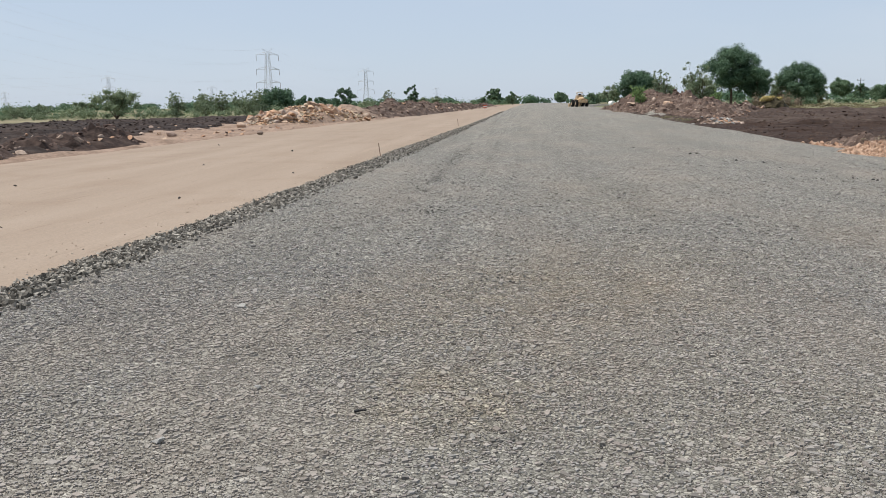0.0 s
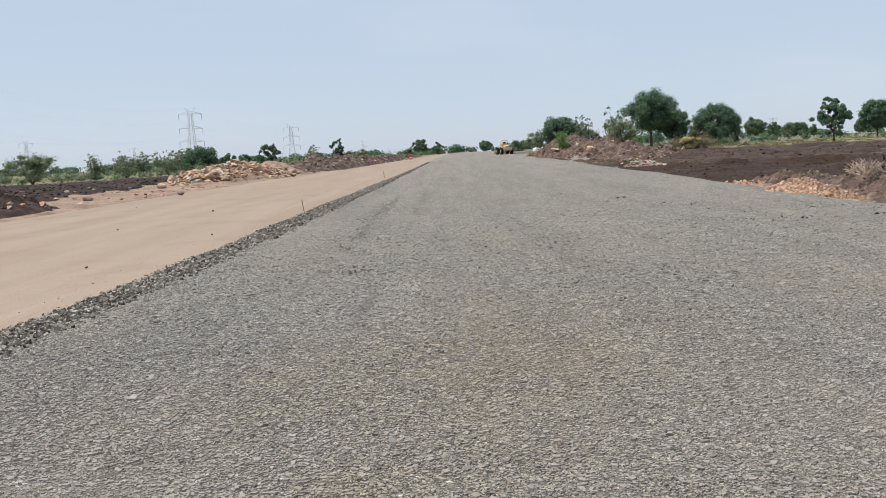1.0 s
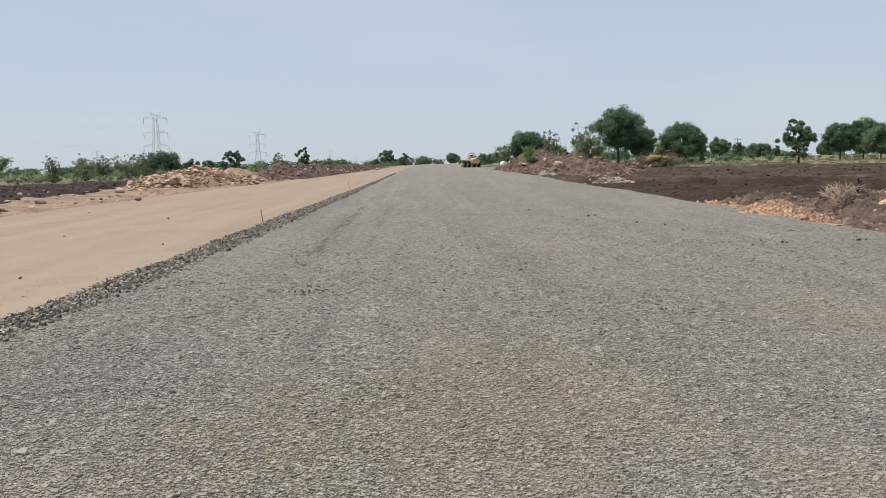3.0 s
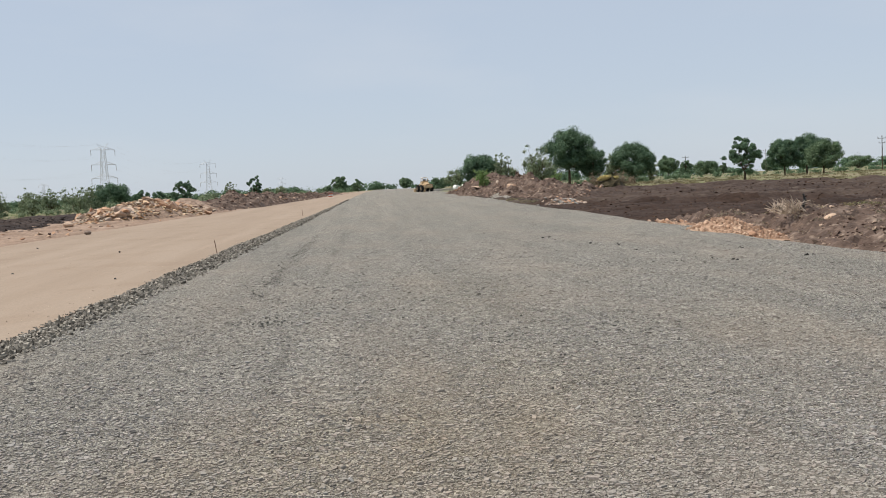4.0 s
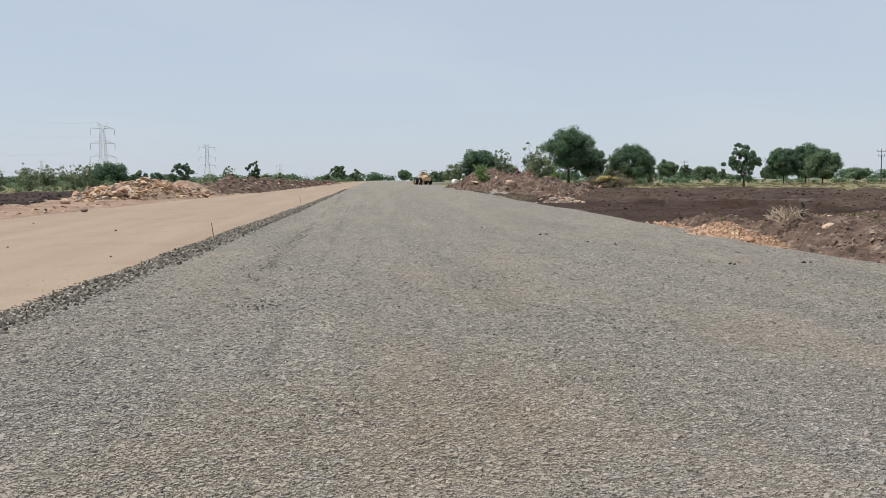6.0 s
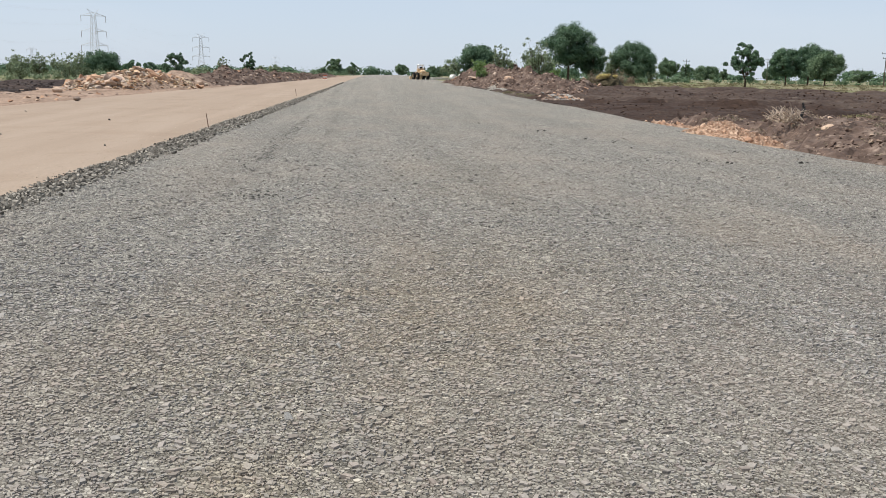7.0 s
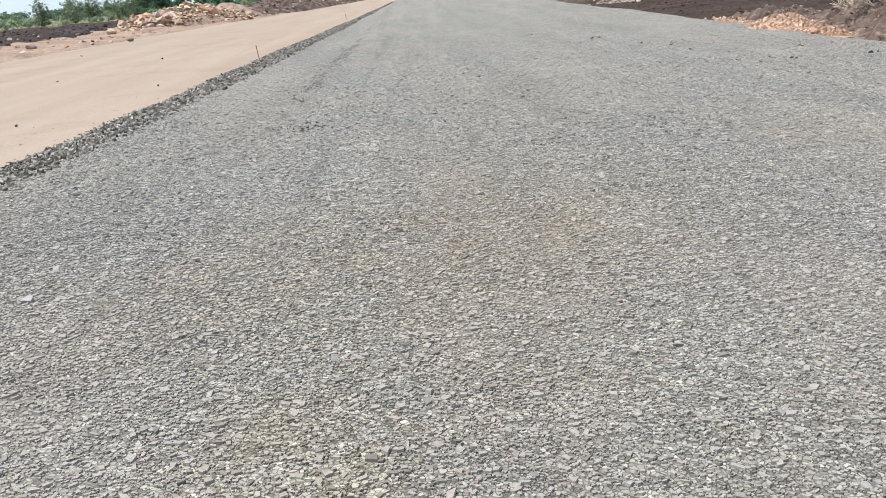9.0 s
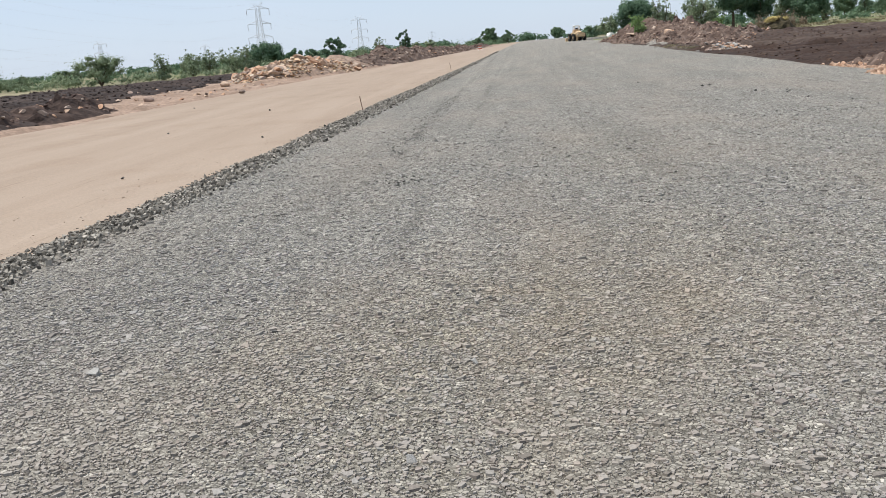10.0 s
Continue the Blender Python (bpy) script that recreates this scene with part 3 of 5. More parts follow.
def heap(name, label, crest, width, mat, rough, seed, base):
    xs = [p[0] for p in crest]
    yy = [p[1] for p in crest]

    def height(x, y):
        h = ridge(crest, x, y, width)
        return base(x, y) + h + rough * fbm(x, y, 1.5, 5, seed, 0.6) * np.clip(h * 2.5, 0, 1) - 0.12

    res = 0.25
    ob = sheet(name, np.arange(min(xs) - width * 1.6, max(xs) + width * 1.6, res), np.arange(min(yy) - width, max(yy) + width, res * 1.5), height, mat,
               lambda x, y: ridge(crest, x, y, width) > 0.02, False)
    tagged(ob, label, "mound")
    return ob, height


rnd = random.Random(4)
PALE = rock_set("stone", PALE_ROCK, 100, 0.66, 10)
ORANGE = rock_set("stone", ORANGE_ROCK, 120, 0.75)
BROWN = rock_set("clod", BROWN_CLOD, 140, 0.7)
DARKS = rock_set("dark_clod", DARK_BIT, 160, 0.6)
WHITES = rock_set("pale_stone", WHITE_STONE, 180, 0.45)
road_z = lambda x, y: rise(y)
fz = lambda f, x, y: float(f(np.array(float(x)), np.array(float(y))))
low = lambda x, y: rise(y) - 0.2

SPOIL = [(12.2, 57, 0.4), (12.8, 63, 1.0), (13.6, 76, 1.6), (12.8, 88, 1.85), (12.6, 102, 1.75), (12.8, 113, 0.6)]
spoil, spoil_z = heap("spoil_mound", "long heap of dug brown earth with pale stones in it", SPOIL, 3.2, BROWN_SOIL, 0.9, 70, low)
for _ in range(300):
    y = rnd.uniform(49, 112)
    x = float(np.interp(y, [p[1] for p in SPOIL], [p[0] for p in SPOIL])) + rnd.uniform(-3.6, 1.2)
    if float(ridge(SPOIL, np.array(x), np.array(y), 3.2)) > 0.08:
        rock("clod", PALE if rnd.random() < 0.25 else BROWN, rnd, x, y, float(spoil_z(np.array(x), np.array(y))), rnd.uniform(0.12, 0.42), spoil)

TAIL = [(13.4, 68, 0.9), (15.6, 72, 1.0), (17.8, 76, 0.7), (19.6, 79, 0.35)]
tail, tail_z = heap("earth_mound", "low tail of dug brown earth running out into the field", TAIL, 2.6, BROWN_SOIL, 0.8, 72, low)
for _ in range(90):
    t = rnd.uniform(0, 2.99)
    (x0, y0, _h), (x1, y1, _g) = TAIL[int(t)], TAIL[int(t) + 1]
    x, y = x0 + (x1 - x0) * (t % 1) + rnd.gauss(0, 0.6), y0 + (y1 - y0) * (t % 1) - rnd.uniform(0, 1.6)
    if float(ridge(TAIL, np.array(x), np.array(y), 2.6)) > 0.06:
        rock("clod", PALE if rnd.random() < 0.25 else BROWN, rnd, x, y, fz(tail_z, x, y), rnd.uniform(0.15, 0.5), tail)

for _ in range(16):
    y = rnd.uniform(72, 96)
    x = float(np.interp(y, [p[1] for p in SPOIL], [p[0] for p in SPOIL])) - rnd.uniform(1.6, 3.0)
    rock("stone", PALE, rnd, x, y, max(float(spoil_z(np.array(x), np.array(y))), float(rise(y)) - 0.1) + 0.05, rnd.uniform(0.45, 1.0), spoil)

RUBBLE = [(-18.5, 64.5, 0.4), (-18.1, 67, 1.05), (-17.2, 70, 1.4), (-16.0, 75, 1.3), (-15.0, 79, 0.7)]
rubble, rubble_z = heap("rubble_mound", "heap of broken pale orange and grey rock", RUBBLE, 2.8, RED_SOIL, 0.4, 75, low)
for _ in range(300):
    y = rnd.uniform(59, 80)
    x = float(np.interp(y, [p[1] for p in RUBBLE], [p[0] for p in RUBBLE])) + rnd.gauss(0.2, 1.3)
    if float(ridge(RUBBLE, np.array(x), np.array(y), 2.8)) > 0.03:
        rock("stone", PALE, rnd, x, y, float(rubble_z(np.array(x), np.array(y))) + 0.05, rnd.choice((0.2, 0.3, 0.4, 0.55, 0.75, 1.0)), rubble)

rng = np.random.default_rng(29)
qy = rng.uniform(61, 80, 3600)
qx = np.interp(qy, [p[1] for p in RUBBLE], [p[0] for p in RUBBLE]) + rng.normal(0.4, 1.3, 3600)
k = ridge(RUBBLE, qx, qy, 2.8) > 0.03
qx, qy = qx[k], qy[k]
r = 0.12 + 0.5 * rng.uniform(0, 1, len(qx)) ** 2.5
fragments = rubble_of("fragment_layer", np.stack([qx, qy, rubble_z(qx, qy) + 0.02], 1), r, stone("rubble_fragments", [(0.32, 0.2, 0.125), (0.5, 0.33, 0.2), (0.58, 0.45, 0.31), (0.45, 0.38, 0.3), (0.26, 0.17, 0.12)], True, 8), 30, 0.45)
fragments.parent = rubble
tagged(fragments, "small angular broken rock", kind="stuff")

MID = [(-16.6, 76, 0.5), (-15.6, 82, 1.35), (-14.8, 86, 0.9)]
mid_heap, mid_z = heap("earth_mound", "rounded heap of light brown earth", MID, 2.6, RED_SOIL, 0.5, 78, low)
DARKH = [(-14.9, 84, 0.7), (-13.4, 92, 1.55), (-12.4, 100, 1.35), (-11.6, 112, 1.1), (-10.2, 130, 0.8), (-8.2, 160, 0.6), (-6.6, 190, 0.4)]
dark_heap, dark_z = heap("earth_mound", "long bank of dark reddish dug earth", DARKH, 2.4, BROWN_SOIL, 0.7, 79, low)
for _ in range(120):
    y = rnd.uniform(80, 160)
    x = float(np.interp(y, [p[1] for p in DARKH], [p[0] for p in DARKH])) + rnd.uniform(-0.5, 2.4)
    rock("stone", PALE if rnd.random() < 0.5 else BROWN, rnd, x, y, max(float(dark_z(np.array(x), np.array(y))), float(rise(y)) - 0.2), rnd.uniform(0.15, 0.5), dark_heap)

rng = np.random.default_rng(27)
hy = rng.uniform(79, 165, 3600)
hx = np.interp(hy, [p[1] for p in DARKH], [p[0] for p in DARKH]) + rng.normal(0.3, 1.2, 3600)
k = ridge(DARKH, hx, hy, 2.4) > 0.05
hx, hy = hx[k], hy[k]
r = 0.1 + 0.35 * rng.uniform(0, 1, len(hx)) ** 4
crumbled = rubble_of("crumbled_earth", np.stack([hx, hy, dark_z(hx, hy)], 1), r, stone("crumbled_earth", [(0.06, 0.036, 0.028), (0.11, 0.068, 0.052), (0.18, 0.12, 0.09), (0.36, 0.27, 0.2)], True, 5), 28, 0.6, 8)
crumbled.parent = dark_heap
tagged(crumbled, "crumbled earth and small stones", kind="stuff")

MURRUM = [(8.9, 21.0, 0.08), (9.0, 22.2, 0.26), (9.1, 23.4, 0.36), (9.2, 24.6, 0.24), (9.3, 27.0, 0.09), (9.4, 30.0, 0.04)]
murrum, murrum_z = heap("murrum_heap", "low spill of orange murrum lumps along the road edge", MURRUM, 1.9, earth("orange_murrum", (0.3, 0.19, 0.125), (0.4, 0.265, 0.18), (0.47, 0.335, 0.24), 2.5, 12, 0.04), 0.35, 81, lambda x, y: rise(y) - 0.05)
for _ in range(260):
    y = rnd.choice((rnd.uniform(21.2, 25), rnd.uniform(21.2, 30)))
    x = float(np.interp(y, [p[1] for p in MURRUM], [p[0] for p in MURRUM])) + rnd.gauss(0.05, 0.4)
    rock("stone", ORANGE, rnd, x, y, max(float(murrum_z(np.array(x), np.array(y))), float(rise(y)) - 0.05) + 0.01, rnd.choice((0.035, 0.05, 0.06, 0.08, 0.09, 0.17)), murrum)

rng = np.random.default_rng(19)
hx, hy = rng.normal(9.15, 0.5, 5500), rng.uniform(20.8, 30, 5500)
k = ridge(MURRUM, hx, hy, 1.9) > 0.02
hx, hy = hx[k], hy[k]
r = 0.012 + 0.04 * rng.uniform(0, 1, len(hx)) ** 3
crumbs = pieces("crumb_layer", np.stack([hx, hy, murrum_z(hx, hy)], 1), r, r * 0.9, stone("murrum_crumbs", [(0.34, 0.22, 0.15), (0.4, 0.26, 0.175), (0.5, 0.36, 0.26)], True, 20), 5, 20, 0.4)
crumbs.parent = murrum
tagged(crumbs, kind="stuff")

PALEH = [(10.4, 52.6, 0.2), (11.2, 53.6, 0.5), (12.2, 54.4, 0.2)]
pale_heap, pale_z = heap("stone_heap", "small heap of pale stones on dark soil", PALEH, 2.0, BROWN_SOIL, 0.3, 83, low)
for _ in range(80):
    x, y = rnd.gauss(11.2, 0.65), rnd.gauss(53.4, 0.7)
    rock("stone", rnd.choice((PALE, WHITES, WHITES)), rnd, x, y, max(float(pale_z(np.array(x), np.array(y))), float(field_right(np.array(x), np.array(y)))) + 0.03, rnd.uniform(0.15, 0.4), pale_heap)


def loose(name, meshes, label, category, x, y, z, size, group=""):
    return tagged(rock(name, meshes, rnd, x, y, z, size), label, category, group)


GREY = [(10.0, 67, 0.12), (10.4, 71, 0.6), (10.8, 76, 0.5), (11.0, 80, 0.15)]
grey_heap, grey_z = heap("gravel_heap", "small heap of grey crushed stone at the road's edge", GREY, 1.9, ROAD, 0.15, 85, lambda x, y: rise(y) - 0.05)
BANKL = [(-17.4, 22, 0.3), (-17.6, 27, 0.45), (-17.9, 31, 0.55), (-17.8, 35, 0.75), (-17.3, 37.2, 0.5)]
bank_heap, bank_z = heap("earth_mound", "low dark brown bank of dug earth and stones", BANKL, 2.0, earth("dug_dark_soil", (0.03, 0.019, 0.015), (0.058, 0.038, 0.03), (0.11, 0.074, 0.058), 1.6, 6, 0.1), 0.9, 87, lambda x, y: rise(y) - 0.2)
for _ in range(150):
    y = rnd.uniform(24, 38)
    x = float(np.interp(y, [p[1] for p in BANKL], [p[0] for p in BANKL])) + rnd.uniform(-0.8, 1.0)
    rock("stone", rnd.choice((PALE, BROWN, BROWN, BROWN)), rnd, x, y, fz(bank_z, x, y) if float(ridge(BANKL, np.array(x), np.array(y), 2.0)) > 0.05 else fz(verge_left, x, y), rnd.uniform(0.12, 0.42), bank_heap)


def boulder(label, mat, x, y, z, size, seed):
    """A rounded boulder, worn and a little lopsided."""
    bm = bmesh.new()
    bmesh.ops.create_icosphere(bm, subdivisions=3, radius=0.5)
    shift = Vector((seed * 3.1, seed * 1.7, 0))
    for v in bm.verts:
        v.co *= 1 + 0.28 * noise.noise(v.co * 2.2 + shift) + 0.08 * noise.noise(v.co * 7 + shift)
        v.co.z *= 0.62
    me = bpy.data.meshes.new("boulder")
    bm.to_mesh(me)
    bm.free()
    me.materials.append(mat)
    ob = new("boulder", me)
    ob.matrix_basis = pose(x, y, z, 5, -8, seed * 40) @ Matrix.Diagonal((size, size, size, 1))
    return tagged(ob, label, "boulder")


rng = np.random.default_rng(23)
gx, gy = rng.uniform(-15.5, -4.6, 1700), 4 + 46 * rng.uniform(0, 1, 1700) ** 1.3
near_edge = rng.uniform(0, 1, 1700) < 0.45
gx = np.where(near_edge, left_edge(gy) - edge_width(gy) - np.abs(rng.normal(0, 0.7, 1700)), gx)
k = gx > murrum_edge(gy) + 0.6
gx, gy = gx[k], gy[k]
r = 0.003 + 0.008 * rng.uniform(0, 1, len(gx)) ** 3
grit = pieces("grit", np.stack([gx, gy, rise(gy) - 0.22 + 0.02 * fbm(gx * 1.6, gy * 0.25, 2.0, 3, 31)], 1), r, r * 0.9, stone("strip_grit", [(0.24, 0.18, 0.13), (0.33, 0.25, 0.18), (0.42, 0.325, 0.245), (0.5, 0.42, 0.33)], True, 30), 4, 24, 0.3)
grit.parent = strip
tagged(grit, "loose grit", kind="stuff")

# stones lying about on the banks, the verge and the fields
for _ in range(70):
    x, y = rnd.uniform(10, 20), rnd.uniform(14, 27)
    loose("bank_stone", rnd.choice((PALE, BROWN, BROWN)), "small stone half buried in the brown bank", "stone", x, y, max(fz(field_right, x, y), fz(bank, x, y)) + 0.01, rnd.uniform(0.05, 0.2), "bank stones")
boulder("pale rounded boulder on the brown bank", PALE_ROCK, 11.0, 21.5, fz(bank, 11.0, 21.5) + 0.05, 0.34, 1)
boulder("pale stone at the end of the orange spill", PALE_ROCK, 8.85, 21.0, 0.03, 0.2, 2)
for _ in range(60):
    x, y = rnd.uniform(-24, -17), rnd.uniform(26, 60)
    inside = bool(in_field_left(np.array(x), np.array(y)))
    loose("field_stone", rnd.choice((PALE, BROWN)), "loose stone lying on the bare soil", "stone", x, y, fz(field_left if inside else verge_left, x, y) + 0.02, rnd.uniform(0.12, 0.4), "field stones")
for _ in range(70):
    y = rnd.uniform(38, 90)
    x = float(murrum_edge(y)) - rnd.uniform(0.0, 2.5)
    loose("verge_stone", rnd.choice((PALE, BROWN, PALE)), "loose stone on the reddish verge", "stone", x, y, fz(verge_left, x, y) + 0.02, rnd.uniform(0.1, 0.35), "verge stones")
boulder("pale boulder on the reddish verge", PALE_ROCK, -18.3, 46.0, fz(verge_left, -18.3, 46.0) + 0.1, 0.55, 3)
boulder("dark stone at the edge of the tan strip", BROWN_CLOD, -13.9, 47.1, fz(road_z, 0, 47.1) - 0.12, 0.34, 4)
boulder("brown boulder beside the rubble heap", PALE_ROCK, -18.9, 60.2, fz(verge_left, -18.9, 60.2) + 0.12, 0.6, 5)
for x, y, s in ((-6.4, 15.1, 0.06), (-5.7, 21, 0.07), (-9.0, 24, 0.08), (-11.2, 18, 0.07), (-8.2, 31, 0.09), (-12.5, 36, 0.12), (-7.5, 11.0, 0.05)):
    loose("dark_clod", DARKS, "small dark clod on the tan strip", "clod", x, y, fz(road_z, 0, y) - 0.2, s, "clods on the tan strip")
for x, y, s in ((3.28, 27.0, 0.13), (4.4, 23.8, 0.14), (4.6, 23.9, 0.1), (5.0, 21.0, 0.11), (5.12, 20.8, 0.09), (5.38, 20.0, 0.11), (5.35, 18.5, 0.09), (5.75, 17.4, 0.08), (6.2, 15.4, 0.09),
                (7.12, 17.6, 0.13), (7.2, 17.65, 0.09), (7.44, 15.46, 0.14), (7.6, 15.5, 0.1), (6.16, 15.5, 0.1), (5.95, 15.9, 0.08), (0.81, 16.6, 0.07), (0.3, 10.7, 0.05), (5.5, 20.5, 0.07)):
    loose("dark_clod", DARKS, "small dark clod of soil on the grey road", "clod", x, y, fz(road_z, 0, y) + 0.008, s * 0.75, "clods on the road")
for x, y, s in ((-2.1, 4.84, 0.085), (-1.65, 2.11, 0.06), (-2.29, 3.81, 0.045), (-1.43, 2.91, 0.04), (-0.2, 4.74, 0.05), (2.06, 5.17, 0.05), (-0.38, 3.7, 0.055), (1.27, 5.93, 0.05)):
    loose("pale_stone", WHITES, "pale flat stone lying on the grey road", "stone", x, y, 0.014, s, "pale stones on the road")

rng = np.random.default_rng(15)
bx, by = rng.uniform(9.0, 23, 13000), rng.uniform(11, 33.5, 13000)
k = (bx > right_edge(by) + 0.3) & (by < bank_line(bx, by))
bx, by = bx[k], by[k]
r = 0.014 + 0.055 * rng.uniform(0, 1, len(bx)) ** 3
tagged(rubble_of("bank_clods", np.stack([bx, by, bank(bx, by)], 1), r * 2.5, stone("bank_clods", [(0.06, 0.037, 0.028), (0.12, 0.078, 0.058), (0.2, 0.14, 0.105), (0.36, 0.27, 0.2)], True, 10), 16, 0.6, 8), "small clods and chips of dry earth on the bank", "clods", kind="stuff")

rng = np.random.default_rng(17)
hx, hy = rng.uniform(8.5, 17, 9000), rng.uniform(46, 116, 9000)
k = ridge(SPOIL, hx, hy, 3.2) > 0.06
hx, hy = hx[k], hy[k]
r = 0.03 + 0.08 * rng.uniform(0, 1, len(hx)) ** 4
tagged(rubble_of("heap_clods", np.stack([hx, hy, spoil_z(hx, hy)], 1), r * 3.2, stone("heap_clods", [(0.075, 0.045, 0.034), (0.13, 0.083, 0.062), (0.2, 0.135, 0.105), (0.38, 0.28, 0.215)], True, 5), 18, 0.55, 8), "clods and stones on the earth heap", "clods", kind="stuff")

# clods over the near parts of the ploughed fields
rng = np.random.default_rng(12)
n = 6500
cx, cy = rng.uniform(9.5, 34, n), 12 + 55 * rng.uniform(0, 1, n) ** 1.3
k = in_field_right(cx, cy)
cx, cy = cx[k], cy[k]
r = (0.05 + 0.15 * rng.uniform(0, 1, len(cx)) ** 2) * (0.5 + cy / 80)
tagged(rubble_of("soil_clods", np.stack([cx, cy, field_right(cx, cy)], 1), r, CLODS, 13, 0.6, 8), "rough dark clods on the ploughed field", "clods", kind="stuff")
cx, cy = rng.uniform(-40, -16.6, n), 20 + 60 * rng.uniform(0, 1, n) ** 1.2
k = in_field_left(cx, cy)
cx, cy = cx[k], cy[k]
r = (0.06 + 0.2 * rng.uniform(0, 1, len(cx)) ** 2) * (0.5 + cy / 80)
tagged(rubble_of("soil_clods", np.stack([cx, cy, field_left(cx, cy)], 1), r, stone("black_clods", [(0.026, 0.018, 0.015), (0.045, 0.032, 0.026), (0.08, 0.058, 0.046)], True, 8), 14, 0.6, 8), "black clods on the ploughed field", "clods", kind="stuff")


# ---- trees ----
def leaf_cloud(name, blobs, count, size, mat, seed, parent, loose_=False):
    """A crown of many small folded leaves gathered in clumps round the given blobs (x, y, z, rx, rz)."""
    rng = np.random.default_rng(seed)
    weight = np.array([b[3] * b[3] * b[4] for b in blobs])
    pick = rng.choice(len(blobs), count, p=weight / weight.sum())
    b = np.array(blobs)[pick]
    d = rng.normal(0, 1, (count, 3))
    d /= np.linalg.norm(d, axis=1, keepdims=True)
    far = rng.uniform(0.2, 1.0, (count, 1)) ** 0.6 * np.where(rng.uniform(0, 1, (count, 1)) < 0.06, 1.3, 1.0)
    if loose_:
        far = np.abs(rng.normal(0, 0.75, (count, 1)))
    p = b[:, :3] + d * far * np.stack([b[:, 3], b[:, 3], b[:, 4]], 1)
    face = d * 1.2 + [0, 0, 0.4] + rng.normal(0, 0.26, (count, 3))
    u = np.cross(face, rng.normal(0, 1, (count, 3)))
    u /= np.linalg.norm(u, axis=1, keepdims=True)
    v = np.cross(face, u)
    v /= np.linalg.norm(v, axis=1, keepdims=True)
    s = size * rng.uniform(0.6, 1.4, (count, 1))
    fold = np.cross(u, v) * s * 0.25
    q = np.stack([p - u * s, p + v * s * 0.55 + fold, p + u * s, p - v * s * 0.55 + fold], 1).reshape(-1, 3)
    i = np.arange(count)[:, None] * 4
    faces = np.concatenate([i + [0, 1, 2], i + [0, 2, 3]], 1).reshape(-1, 3)
    me = mesh_of(name, q.tolist(), faces.tolist(), mat)
    ob = new(name, me)
    ob.parent = parent
    return ob


def limb(bm, rnd, a, b, r1, r2, bends=3):
    pts = [Vector(a).lerp(Vector(b), t / bends) for t in range(bends + 1)]
    span = (Vector(b) - Vector(a)).length
    for p in pts[1:-1]:
        p += Vector((rnd.uniform(-1, 1), rnd.uniform(-1, 1), rnd.uniform(-0.4, 0.4))) * span * 0.07
    for k in range(bends):
        bar(bm, pts[k], pts[k + 1], r1 + (r2 - r1) * k / bends, r1 + (r2 - r1) * (k + 1) / bends)


